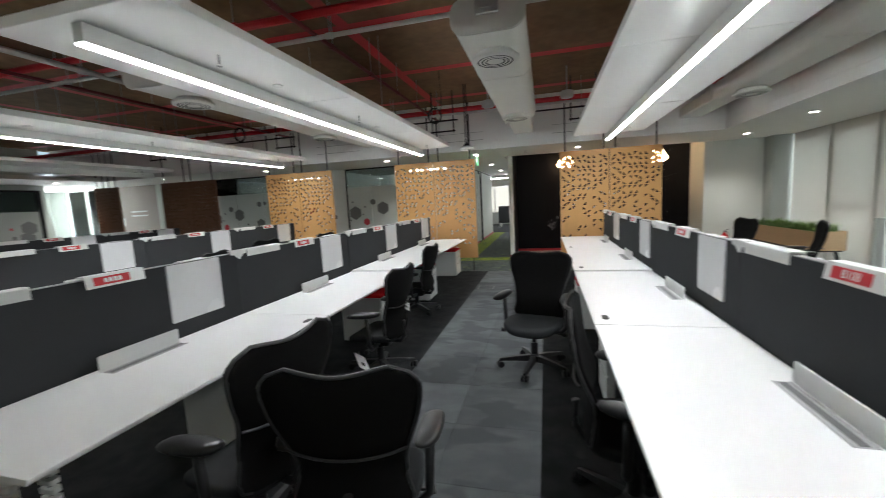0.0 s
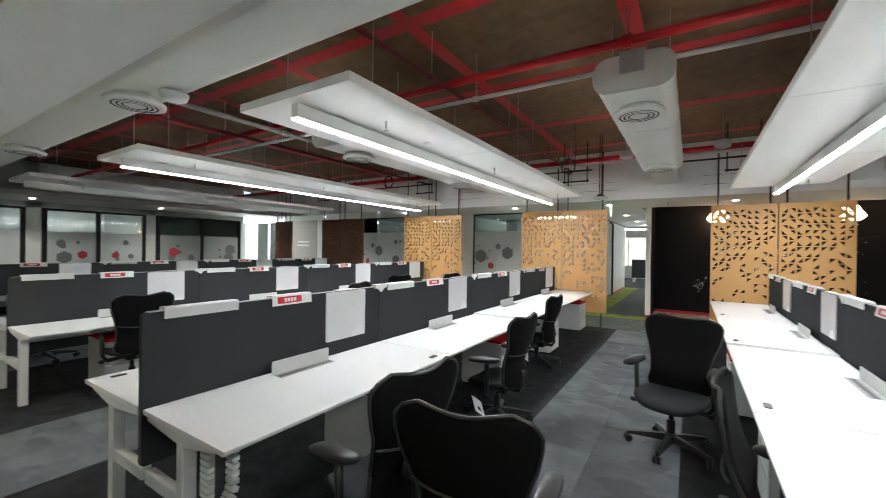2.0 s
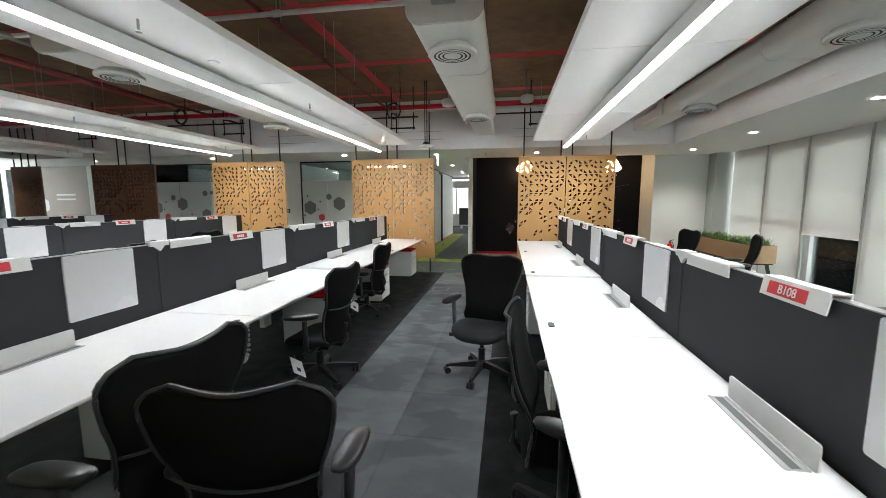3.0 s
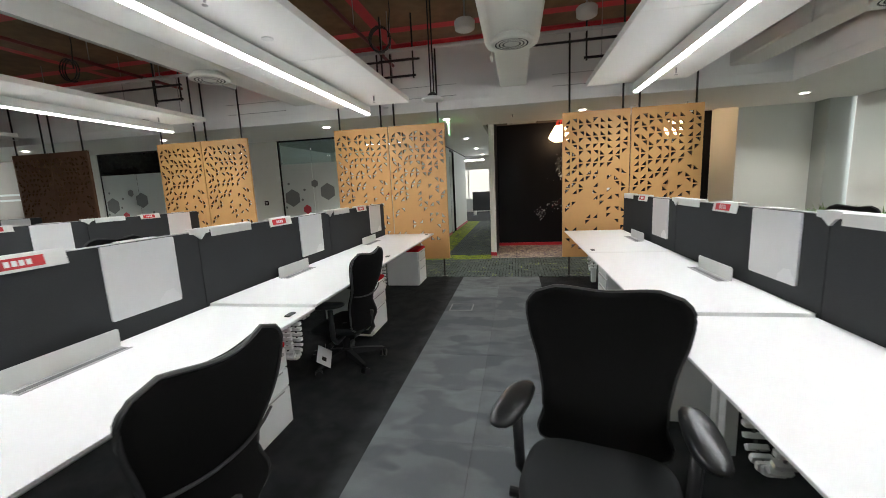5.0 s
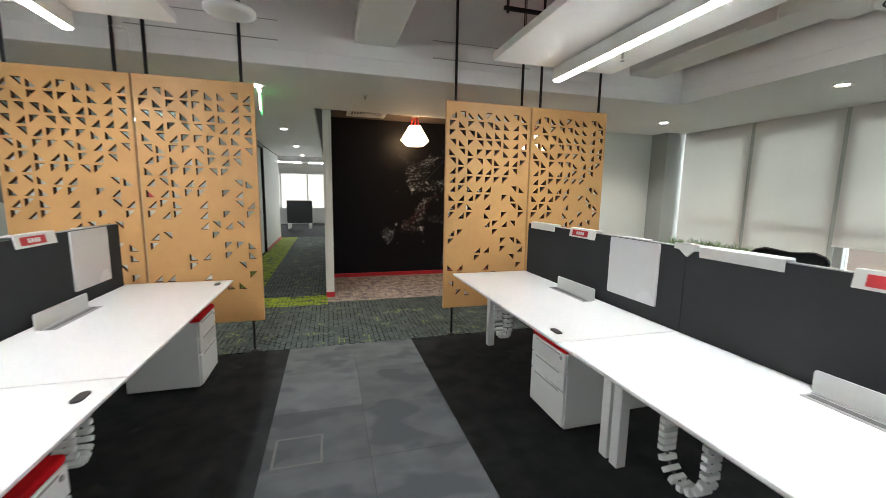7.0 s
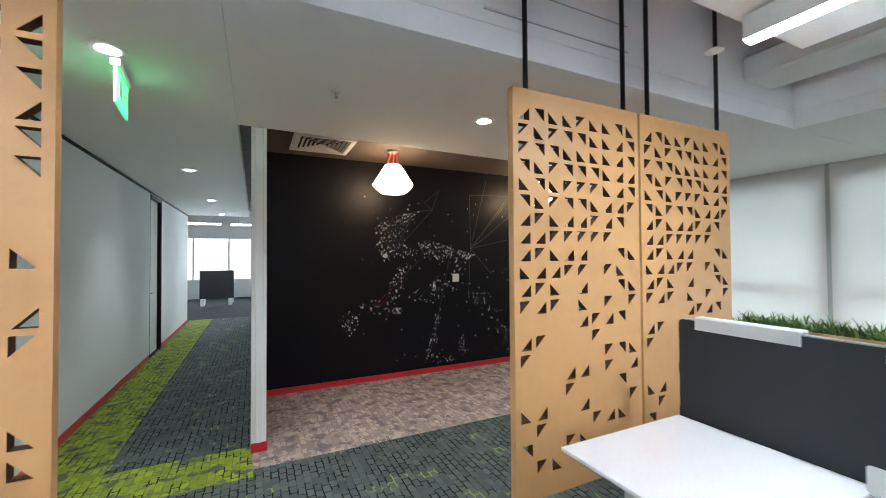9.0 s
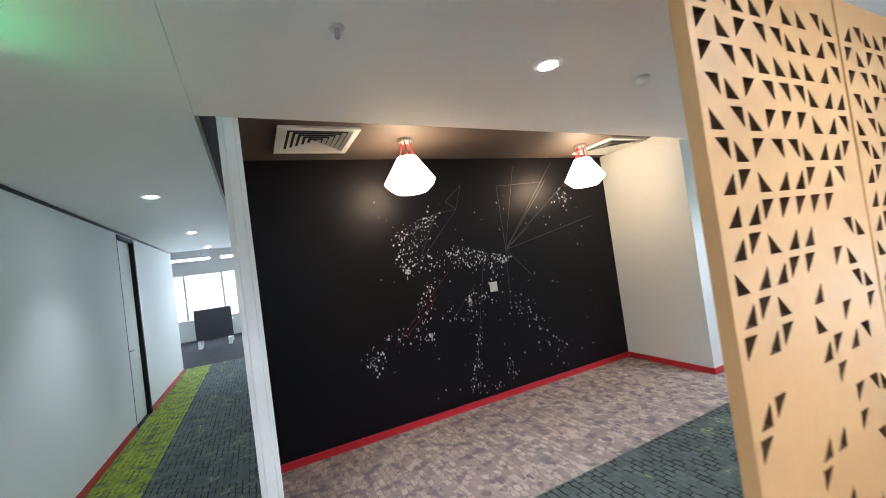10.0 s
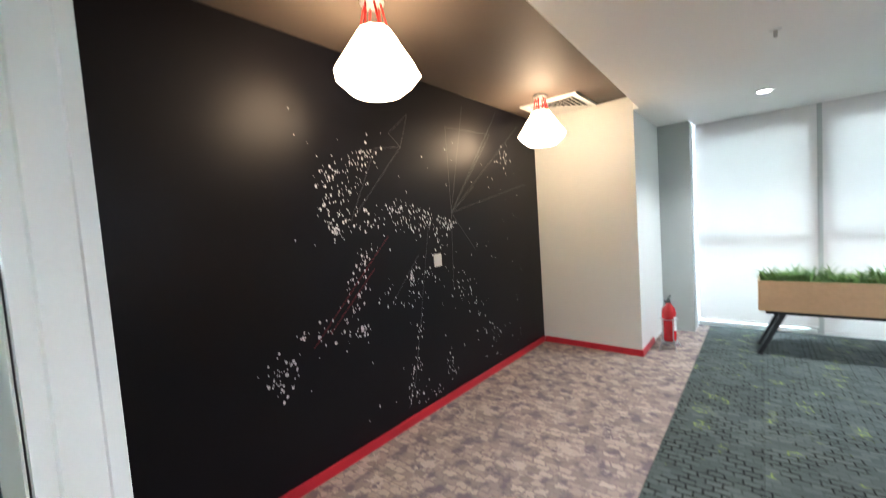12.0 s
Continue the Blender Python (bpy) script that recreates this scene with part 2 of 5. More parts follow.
M_WOODBOX = material("light oak planter", (0.42, 0.27, 0.14), 0.55, fine=30, amount=0.12, coarse=3, stain=0.1, bump=0.05)
M_SOIL = material("potting soil", (0.03, 0.022, 0.015), 0.95, fine=60, amount=0.4, bump=0.6)
M_LEAF = material("green leaf", (0.085, 0.17, 0.025), 0.5, fine=30, amount=0.2, coarse=9, stain=0.45, spread=0.1)
M_EXTRED = material("extinguisher red", (0.50, 0.008, 0.012), 0.25, coat=0.5)
M_FROST = material("frosted film", (0.55, 0.60, 0.58), 0.7, fine=40, amount=0.02, coarse=1, stain=0.05)
M_HEXG = material("grey film motif", (0.17, 0.18, 0.18), 0.7)
M_HEXR = material("red film motif", (0.50, 0.05, 0.07), 0.7)
M_CORD = material("red fabric cord", (0.55, 0.03, 0.02), 0.7)
M_DOT = material("white mural paint", (0.78, 0.79, 0.80), 0.5)
M_LINE = material("grey mural line", (0.085, 0.09, 0.095), 0.5)
M_LINER = material("red mural line", (0.20, 0.01, 0.02), 0.5)
M_FACADE = material("far facade render", (0.62, 0.42, 0.33), 0.8, fine=3, amount=0.15)
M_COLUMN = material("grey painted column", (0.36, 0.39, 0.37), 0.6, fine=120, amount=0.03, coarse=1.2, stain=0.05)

L_TUBE = glowing("tube diffuser", (0.93, 0.97, 1.0), TUBE)
L_WEST = glowing("dimmed tube diffuser", (0.93, 0.97, 1.0), TUBE * 0.55)
L_DOWN = glowing("downlight lens", (1.0, 0.96, 0.9), 30.0)
L_PEND = glowing("opal pendant shade", (1.0, 0.66, 0.36), PENDANT)
L_EXIT = glowing("green exit sign face", (0.02, 0.75, 0.16), 1.1)


def clear_glass():
    m = bpy.data.materials.new("clear glass")
    m.use_nodes = True
    nt = m.node_tree
    nt.nodes.remove(nt.nodes["Principled BSDF"])
    t, g, mix, f = (nt.nodes.new(k) for k in ("ShaderNodeBsdfTransparent", "ShaderNodeBsdfGlossy", "ShaderNodeMixShader", "ShaderNodeFresnel"))
    t.inputs["Color"].default_value = (0.80, 0.86, 0.84, 1)
    g.inputs["Roughness"].default_value = 0.02
    f.inputs["IOR"].default_value = 1.5
    nt.links.new(f.outputs[0], mix.inputs[0])
    nt.links.new(t.outputs[0], mix.inputs[1])
    nt.links.new(g.outputs[0], mix.inputs[2])
    nt.links.new(mix.outputs[0], nt.nodes["Material Output"].inputs[0])
    return m


def blind_cloth():
    m = bpy.data.materials.new("white roller blind cloth")
    m.use_nodes = True
    nt = m.node_tree
    nt.nodes.remove(nt.nodes["Principled BSDF"])
    d, t, mix = (nt.nodes.new(k) for k in ("ShaderNodeBsdfDiffuse", "ShaderNodeBsdfTranslucent", "ShaderNodeMixShader"))
    d.inputs["Color"].default_value = (0.72, 0.71, 0.69, 1)
    n = nt.nodes.new("ShaderNodeTexNoise")
    n.inputs["Scale"].default_value = 1.3
    r = nt.nodes.new("ShaderNodeValToRGB")
    r.color_ramp.elements[0].color, r.color_ramp.elements[1].color = (0.50, 0.49, 0.47, 1), (0.60, 0.59, 0.57, 1)
    nt.links.new(n.outputs["Fac"], r.inputs[0])
    nt.links.new(r.outputs[0], t.inputs["Color"])
    mix.inputs[0].default_value = 0.4
    nt.links.new(d.outputs[0], mix.inputs[1])
    nt.links.new(t.outputs[0], mix.inputs[2])
    nt.links.new(mix.outputs[0], nt.nodes["Material Output"].inputs[0])
    return m


M_GLASS = clear_glass()
M_BLIND = blind_cloth()

# ---- mesh helpers ----


def link_mesh(name, bm, mat, smooth=False):
    me = bpy.data.meshes.new(name)
    bmesh.ops.recalc_face_normals(bm, faces=bm.faces[:])
    bm.to_mesh(me)
    bm.free()
    for m in (mat if isinstance(mat, (list, tuple)) else [mat]):
        me.materials.append(m)
    if smooth:
        me.shade_auto_smooth(radians(40)) if False else me.polygons.foreach_set("use_smooth", [True] * len(me.polygons))
    return me


def part(name, bm, mat, parent=None, label="", smooth=False):
    ob = new(name, link_mesh(name, bm, mat, smooth))
    if parent is not None:
        ob.parent = parent
    return tagged(ob, label)


def piece(name, me, parent, m):
    ob = new(name, me)
    ob.parent = parent
    ob.matrix_basis = m
    return ob


def empty(name, label, category, m=None, group="", kind=""):
    ob = new(name)
    ob.empty_display_size = 0.1
    if m is not None:
        ob.matrix_basis = m
    return tagged(ob, label, category, group, kind)


def box(bm, x0, x1, y0, y1, z0, z1, bevel=0.0, seg=1):
    vs = [bm.verts.new(p) for p in ((x0, y0, z0), (x1, y0, z0), (x1, y1, z0), (x0, y1, z0), (x0, y0, z1), (x1, y0, z1), (x1, y1, z1), (x0, y1, z1))]
    fs = [bm.faces.new([vs[i] for i in q]) for q in ((3, 2, 1, 0), (4, 5, 6, 7), (0, 1, 5, 4), (1, 2, 6, 5), (2, 3, 7, 6), (3, 0, 4, 7))]
    if bevel:
        es = list({e for f in fs for e in f.edges})
        bmesh.ops.bevel(bm, geom=es, offset=bevel, segments=seg, affect="EDGES", profile=0.5)
    return bm


def abox(*a, **k):
    return box(bmesh.new(), *a, **k)


def rod(bm, p0, p1, r0, r1=None, seg=12):
    p0, p1 = Vector(p0), Vector(p1)
    d = p1 - p0
    m = Matrix.Translation((p0 + p1) / 2) @ d.to_track_quat("Z", "Y").to_matrix().to_4x4()
    bmesh.ops.create_cone(bm, cap_ends=True, segments=seg, radius1=r0, radius2=r0 if r1 is None else r1, depth=d.length, matrix=m)
    return bm


def lathe(bm, prof, c=(0, 0, 0), seg=24):
    """A solid turned about the z axis through c; prof: (radius, z) from bottom to top."""
    rings = [[bm.verts.new((c[0] + r * math.cos(2 * math.pi * i / seg), c[1] + r * math.sin(2 * math.pi * i / seg), c[2] + z)) for i in range(seg)] for r, z in prof]
    for a, b in zip(rings, rings[1:]):
        for i in range(seg):
            bm.faces.new((a[i], a[(i + 1) % seg], b[(i + 1) % seg], b[i]))
    bm.faces.new(rings[0][::-1])
    bm.faces.new(rings[-1])
    return bm


def extruded(bm, outline, axis, a, b):
    """A prism: a 2D outline pushed from a to b along an axis ('x', 'y' or 'z')."""
    def at(p, v):
        return {"x": (v, p[0], p[1]), "y": (p[0], v, p[1]), "z": (p[0], p[1], v)}[axis]
    lo = [bm.verts.new(at(p, a)) for p in outline]
    hi = [bm.verts.new(at(p, b)) for p in outline]
    n = len(outline)
    bm.faces.new(lo)
    bm.faces.new(hi[::-1])
    for i in range(n):
        bm.faces.new((lo[i], hi[i], hi[(i + 1) % n], lo[(i + 1) % n]))
    return bm


def sweep(bm, pts, r, seg=8):
    """A round tube along a chain of points."""
    pts = [Vector(p) for p in pts]
    rings = []
    for i, p in enumerate(pts):
        d = (pts[min(i + 1, len(pts) - 1)] - pts[max(i - 1, 0)]).normalized()
        q = d.to_track_quat("Z", "Y")
        rings.append([bm.verts.new(p + q @ Vector((r * math.cos(2 * math.pi * k / seg), r * math.sin(2 * math.pi * k / seg), 0))) for k in range(seg)])
    for a, b in zip(rings, rings[1:]):
        for k in range(seg):
            bm.faces.new((a[k], a[(k + 1) % seg], b[(k + 1) % seg], b[k]))
    bm.faces.new(rings[0][::-1])
    bm.faces.new(rings[-1])
    return bm


def rounded(x0, x1, z0, z1, r, n=5):
    out = []
    for cx, cz, a0 in ((x1 - r, z0 + r, -90), (x1 - r, z1 - r, 0), (x0 + r, z1 - r, 90), (x0 + r, z0 + r, 180)):
        out += [(cx + r * math.cos(radians(a0 + 90 * k / n)), cz + r * math.sin(radians(a0 + 90 * k / n))) for k in range(n + 1)]
    return out


def structure(name, bm, mat, label, category="wall"):
    return tagged(part(name, bm, mat), label, category, kind="structure")


# ---- plan ----
DESK_Z, SLAB, LOW, RECESS = 0.735, 3.66, 2.65, 2.80
WEST, EAST, SOUTH, NORTH = -13.5, 5.95, -1.58, 9.75
PANEL_Y = 7.785
BULK_Y, BULK_X = 7.84, 3.95

# floors
structure("floor", abox(WEST, EAST + 0.3, -3.6, 30, -0.3, -0.006), M_CARPET, "charcoal loop-pile carpet over the office floor", "floor")

# walls
structure("wall_south", box(abox(WEST, -2.6, SOUTH - 0.2, SOUTH, 0, SLAB), -2.6, EAST, -3.4, -3.2, 0, SLAB), M_WALL, "plain white painted wall behind the desks")
structure("wall_south_return", abox(-2.6, -2.4, -3.2, SOUTH, 0, SLAB), M_WALL, "white painted return of the rear wall")
pil = empty("column_1", "white column with an ochre-painted flank and red skirting", "column", kind="structure")
part("column_face", abox(-7.4, -6.38, -0.50, -0.02, 0, LOW), M_WALL, pil)
part("column_flank", abox(-7.4, -6.35, SOUTH + 0.003, -0.502, 0, LOW), M_YELLOW, pil, "ochre-painted flank")
part("skirting", abox(-6.38, -6.368, -0.498, -0.02, 0, 0.075), M_RED, pil, "red skirting")
part("sloping_head", extruded(bmesh.new(), [(-0.5, LOW + 0.1), (-0.5, LOW), (0.03, LOW), (0.03, LOW + 0.1)], "x", -7.4, -6.35), M_CEIL, pil)

structure("soffit_south", abox(WEST, EAST, -0.50, 0.03, LOW + 0.001, SLAB - 0.2), M_CEIL, "white plasterboard bulkhead along the rear aisle", "ceiling")
structure("soffit_ochre", abox(WEST, EAST, -3.2, -0.502, LOW + 0.003, LOW + 0.12), M_YELLOW, "ochre-painted low ceiling band", "ceiling")
structure("ceiling", abox(WEST - 0.2, EAST + 0.3, -3.6, 30, SLAB, SLAB + 0.2), M_SLAB, "raw brown concrete slab above the open services", "ceiling")


SOFFITS = (("soffit_rooms", (WEST, -1.722, BULK_Y, NORTH, LOW, LOW + 0.14), "white plasterboard low ceiling before the glazed rooms"),
           ("soffit_corridor", (-1.72, -0.352, BULK_Y, 17.6, LOW, LOW + 0.14), "white plasterboard low ceiling along the corridor"),
           ("soffit_window", (4.312, EAST, BULK_Y, 9.889, LOW, LOW + 0.14), "white plasterboard low ceiling by the window corner"),
           ("soffit_east", (BULK_X, EAST, 0.03, BULK_Y - 0.002, LOW, LOW + 0.14), "white plasterboard low ceiling along the windows"),
           ("bulkhead_north", (WEST, BULK_X + 0.12, BULK_Y, BULK_Y + 0.12, LOW + 0.142, SLAB), "white plasterboard bulkhead face above the dividers"),
           ("bulkhead_east", (BULK_X, BULK_X + 0.12, 0.03, BULK_Y - 0.002, LOW + 0.142, SLAB), "white plasterboard bulkhead face along the window side"))
for name, extent, label in SOFFITS:
    structure(name, abox(*extent), M_CEIL, label, "ceiling")
structure("soffit_lobby", extruded(bmesh.new(), [(-0.35, BULK_Y), (4.31, BULK_Y), (4.31, 9.83), (-0.35, 9.66)], "z", LOW, LOW + 0.14), M_CEIL, "white plasterboard low ceiling before the alcove", "ceiling")
for x0, x1 in ((-1.75, -0.60), (0.85, 1.90), (-4.6, -3.5)):
    ap = empty("access_panel", "white access panel flush in the bulkhead face", "access panel", group="access panels", kind="structure")
    part("panel", abox(x0, x1, BULK_Y - 0.006, BULK_Y - 0.001, 2.87, 3.02, bevel=0.001), M_CEIL, ap)
    part("bead", box(abox(x0 - 0.008, x1 + 0.008, BULK_Y - 0.003, BULK_Y - 0.0008, 2.858, 2.866), x0 - 0.008, x1 + 0.008, BULK_Y - 0.003, BULK_Y - 0.0008, 3.024, 3.03), M_GREYP, ap, "grey shadow bead")

# alcove with the dark wall
structure("recess_alcove", abox(-0.35, 4.42, 9.64, 11.06, RECESS + 0.001, RECESS + 0.08), M_BROWN, "dark-painted recessed ceiling of the alcove", "ceiling")
structure("recess_edge", abox(-0.37, -0.354, 9.664, 17.6, LOW + 0.142, RECESS), M_BROWN, "dark upstand beside the corridor ceiling", "ceiling")
structure("recess_slot", abox(-0.35, -0.245, 11.06, 17.6, RECESS, RECESS + 0.08), M_BROWN, "dark slot over the partition", "ceiling")
structure("wall_mural", abox(-0.136, 4.38, 11.06, 11.2, 0, RECESS), M_BLACKWALL, "black satin feature wall of the alcove")
tagged(part("baseboard", abox(-0.136, 4.358, 11.042, 11.058, 0, 0.068), M_RED), "red skirting board along the black wall", "skirting", kind="structure")
structure("wall_alcove_side", extruded(bmesh.new(), [(4.385, 11.2), (4.31, 9.89), (5.518, 9.89), (5.518, 11.2)], "z", 0, RECESS - 0.001), M_WALL, "white painted wall beside the alcove")
bb = bmesh.new()
extruded(bb, [(4.376, 11.04), (4.306, 9.878), (4.292, 9.878), (4.360, 11.04)], "z", 0, 0.068)
box(bb, 4.296, 4.86, 9.876, 9.888, 0, 0.068)
tagged(part("baseboard", bb, M_RED), "red skirting board round the white wall", "skirting", kind="structure")
structure("column_2", abox(5.52, EAST, 9.54, 9.92, 0, LOW - 0.002), M_COLUMN, "grey painted column beside the windows", "column")
structure("wall_east_end", abox(5.52, EAST + 0.2, 9.92, 11.2, 0, SLAB), M_WALL, "white end wall by the windows")

# corridor
post = empty("partition_post", "white aluminium end post of the black partition", "post", kind="structure")
bm = bmesh.new()
extruded(bm, [(-0.245, 9.76), (-0.245, 9.69), (-0.220, 9.69), (-0.215, 9.683), (-0.163, 9.683), (-0.158, 9.69), (-0.134, 9.69), (-0.134, 9.76)], "z", 0.0, RECESS)
part("profile", bm, M_WHITE, post)
part("red_foot", abox(-0.249, -0.130, 9.679, 9.69, 0, 0.075), M_RED, post, "red skirting cap")
structure("wall_partition", abox(-0.245, -0.138, 9.76, 17.6, 0, RECESS), M_BLACKWALL, "black partition between corridor and alcove")
structure("wall_corridor_skin", abox(-0.251, -0.247, 9.78, 17.6, 0, RECESS), M_WALL, "pale painted corridor wall")
structure("wall_corridor_1", abox(-1.9, -1.72, NORTH, 13.732, 0, LOW), M_WALL, "pale grey-green painted corridor wall up to the door")
structure("wall_corridor_2", abox(-1.9, -1.72, 14.54, 17.6, 0, LOW), M_WALL, "pale grey-green painted corridor wall past the door")
structure("wall_corridor_3", box(abox(-1.9, -1.72, 13.734, 14.538, 2.602, LOW), -1.9, -1.835, 13.734, 14.538, 0, 2.60), M_WALL, "pale painted wall over and behind the corridor door")
tagged(part("baseboard", box(abox(-1.718, -1.706, NORTH, 13.66, 0, 0.075), -1.718, -1.706, 14.58, 17.6, 0, 0.075), M_RED), "red skirting board along the corridor", "skirting", kind="structure")
# no real gap: a thin black strip paints its shade under the ceiling
tagged(part("trim", abox(-1.7195, -1.712, NORTH, 17.6, LOW - 0.035, LOW - 0.001), M_DARK), "black strip imitating a shaded gap at the head of the corridor wall", "trim", kind="structure")
d1 = empty("door_1", "closed white flush door with a black frame", "door", kind="structure")
part("leaf", abox(-1.80, -1.765, 13.75, 14.49, 0.01, 2.55, bevel=0.003), M_WALL, d1)
part("frame", box(box(abox(-1.832, -1.717, 13.734, 13.748, 0, 2.60), -1.832, -1.706, 14.492, 14.538, 0, 2.60), -1.832, -1.706, 13.749, 14.491, 2.552, 2.60), M_DARK, d1, "black door frame")
part("handle", rod(rod(bmesh.new(), (-1.766, 13.85, 1.02), (-1.715, 13.85, 1.02), 0.009), (-1.715, 13.85, 1.02), (-1.715, 13.97, 1.02), 0.009), M_STEEL, d1, "steel lever handle")

# glazed meeting rooms along the north side
structure("wall_north", box(box(abox(-5.76, -4.97, NORTH, NORTH + 0.15, 0, LOW), -10.2, -9.9, NORTH, NORTH + 0.15, 0, LOW), -12.0, -10.2, NORTH, NORTH + 0.15, 0, LOW), M_WALL, "white wall piers between the glazed rooms")
structure("wall_rooms_back", box(box(abox(-10.2, -1.9, 13.2, 13.35, 0, LOW), -5.5, -5.35, NORTH + 0.15, 13.2, 0, LOW), -10.2, -10.05, NORTH + 0.15, 13.2, 0, LOW), M_WALL, "grey back wall of the meeting rooms")
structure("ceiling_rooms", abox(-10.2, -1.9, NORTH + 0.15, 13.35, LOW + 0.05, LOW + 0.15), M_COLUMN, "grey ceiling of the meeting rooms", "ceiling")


def hexagon(bm, x, y, z, r, along="x"):
    pts = [(r * math.cos(radians(60 * k + 30)), r * math.sin(radians(60 * k + 30))) for k in range(6)]
    if along == "x":
        return extruded(bm, [(x + a, z + b) for a, b in pts], "y", y - 0.001, y + 0.001)
    return extruded(bm, [(y + a, z + b) for a, b in pts], "x", x - 0.001, x + 0.001)


def glazed_front(name, x0, x1, panes, seed):
    g = empty(name, "frameless glass partition with frosted film and hexagon motifs", "glass partition", kind="structure")
    rnd = random.Random(seed)
    w = (x1 - x0) / panes
    for i in range(panes):
        a, b = x0 + i * w + 0.004, x0 + (i + 1) * w - 0.004
        part("pane", abox(a, b, NORTH + 0.05, NORTH + 0.062, 0.04, LOW - 0.03), M_GLASS, g)
        part("film", abox(a + 0.002, b - 0.002, NORTH + 0.043, NORTH + 0.0485, 0.04, 2.13), M_FROST, g, "pale frosted film")
    part("top_channel", abox(x0, x1, NORTH + 0.03, NORTH + 0.08, LOW - 0.03, LOW), M_DARK, g)
    part("foot_channel", abox(x0, x1, NORTH + 0.03, NORTH + 0.08, 0, 0.04), M_DARK, g)
    part("side_channel", abox(x0 - 0.03, x0, NORTH + 0.03, NORTH + 0.08, 0, LOW), M_DARK, g)
    mid = x0 + 0.22
    spots = [(mid, 1.38, 0.20, 0), (mid + 0.87, 1.49, 0.19, 0), (mid + 0.34, 1.11, 0.105, 1), (mid + 0.57, 1.68, 0.09, 0), (mid + 0.31, 1.55, 0.03, 0), (mid - 0.07, 1.70, 0.03, 0), (mid - 0.17, 1.17, 0.03, 0), (mid + 0.24, 1.33, 0.03, 0)]
    for k in range(10):
        spots.append((x0 + 1.35 + rnd.random() * (x1 - x0 - 1.6), 1.0 + rnd.random() * 0.85, 0.02 + 0.15 * rnd.random() ** 2, int(rnd.random() < 0.2)))
    for x, z, r, red in spots:
        if x0 + r < x < x1 - r:
            part("motif", hexagon(bmesh.new(), x, NORTH + 0.0405 - 0.001 * rnd.random(), z, r), M_HEXR if red else M_HEXG, g, "red hexagon" if red else "grey hexagon")
    return g


glazed_front("window_1", -4.94, -1.92, 4, 3)
glazed_front("window_2", -9.88, -5.78, 4, 5)

# glazed partitions of the west side


def west_front():
    g = empty("window_3", "dark-framed glass partition with frosted lower panes", "glass partition", kind="structure")
    rnd = random.Random(8)
    for a, b in ((-1.4, 1.80), (2.19, 4.37), (4.75, 7.35)):
        n = 2
        w = (b - a) / n
        for i in range(n):
            part("pane", abox(WEST + 0.05, WEST + 0.062, a + i * w + 0.05, a + (i + 1) * w - 0.05, 0.1, 2.45), M_GLASS, g)
            # third front's film is column grey: its unlit room is put into the colour
            part("film", abox(WEST + 0.07, WEST + 0.076, a + i * w + 0.05, a + (i + 1) * w - 0.05, 0.1, 1.9), M_FROST if b < 5 else M_COLUMN, g, "frosted film")
            for k in range(5):
                r = 0.04 + 0.17 * rnd.random() ** 1.5
                part("motif", hexagon(bmesh.new(), WEST + 0.079 + 0.002 * rnd.random(), a + (i + 0.25 + 0.5 * rnd.random()) * w, 1.15 + 0.5 * rnd.random(), r, "y"), M_HEXG if k else M_HEXR, g)
        for i in range(n + 1):
            part("mullion", abox(WEST, WEST + 0.1, a + i * w - 0.045, a + i * w + 0.045, 0, 2.5), M_DARK, g, "black frame")
        part("rail", abox(WEST, WEST + 0.1, a + 0.045, b - 0.045, 2.45, 2.5), M_DARK, g)
    return g


west_front()
structure("wall_west", box(box(box(box(abox(WEST - 0.15, WEST, -3.4, -1.45, 0, SLAB), WEST - 0.15, WEST, 1.845, 2.145, 0, SLAB), WEST - 0.15, WEST, 4.415, 4.705, 0, SLAB), WEST - 0.15, WEST, 7.395, 7.55, 0, SLAB), WEST - 0.15, WEST, -1.45, 7.395, 2.5, SLAB), M_WALL, "white wall piers between the western rooms")
structure("wall_west_back", abox(-17.2, -17.0, -3.4, 30, 0, SLAB), M_WALL, "white back wall of the western rooms")
structure("ceiling_west", abox(-17.0, WEST - 0.002, -3.4, 9.9, LOW, LOW + 0.1), M_CEIL, "white ceiling of the western rooms", "ceiling")
structure("floor_west", abox(-17.2, WEST, -3.4, 30, -0.3, -0.006), M_CARPET, "charcoal carpet of the western rooms", "floor")
structure("wall_west_side", box(box(abox(-17.0, WEST, -3.4, -3.2, 0, SLAB), -17.0, WEST - 0.15, 4.5, 4.6, 0, LOW), -17.0, WEST - 0.15, 7.4, 7.55, 0, SLAB), M_WALL, "white side walls of the western rooms")

# daylight at the west end of the cross aisle
w4 = empty("window_4", "bright window at the end of the cross aisle", "window", kind="structure")
part("pane", abox(-16.2, -14.3, NORTH + 0.05, NORTH + 0.062, 0.1, 2.6), M_GLASS, w4).visible_shadow = False
for x in (-16.25, -15.3, -14.37):
    part("mullion", abox(x, x + 0.07, NORTH + 0.02, NORTH + 0.1, 0.0, LOW), M_WHITE, w4)
part("sill", abox(-16.18, -14.37, NORTH, NORTH + 0.12, 0.0, 0.1), M_WHITE, w4)
fw = empty("wall_feature", "mauve-grey feature wall with white hexagon motifs", "wall", kind="structure")
part("panel", abox(-14.3, -12.0, NORTH, NORTH + 0.15, 0, LOW), material("mauve-grey paint", (0.40, 0.34, 0.32), 0.6), fw)
for x, z, q in ((-14.0, 1.9, 0.2), (-13.75, 1.45, 0.26), (-14.05, 1.25, 0.16)):
    part("motif", hexagon(bmesh.new(), x, NORTH - 0.004, z, q), M_BOARD, fw, "white hexagon")
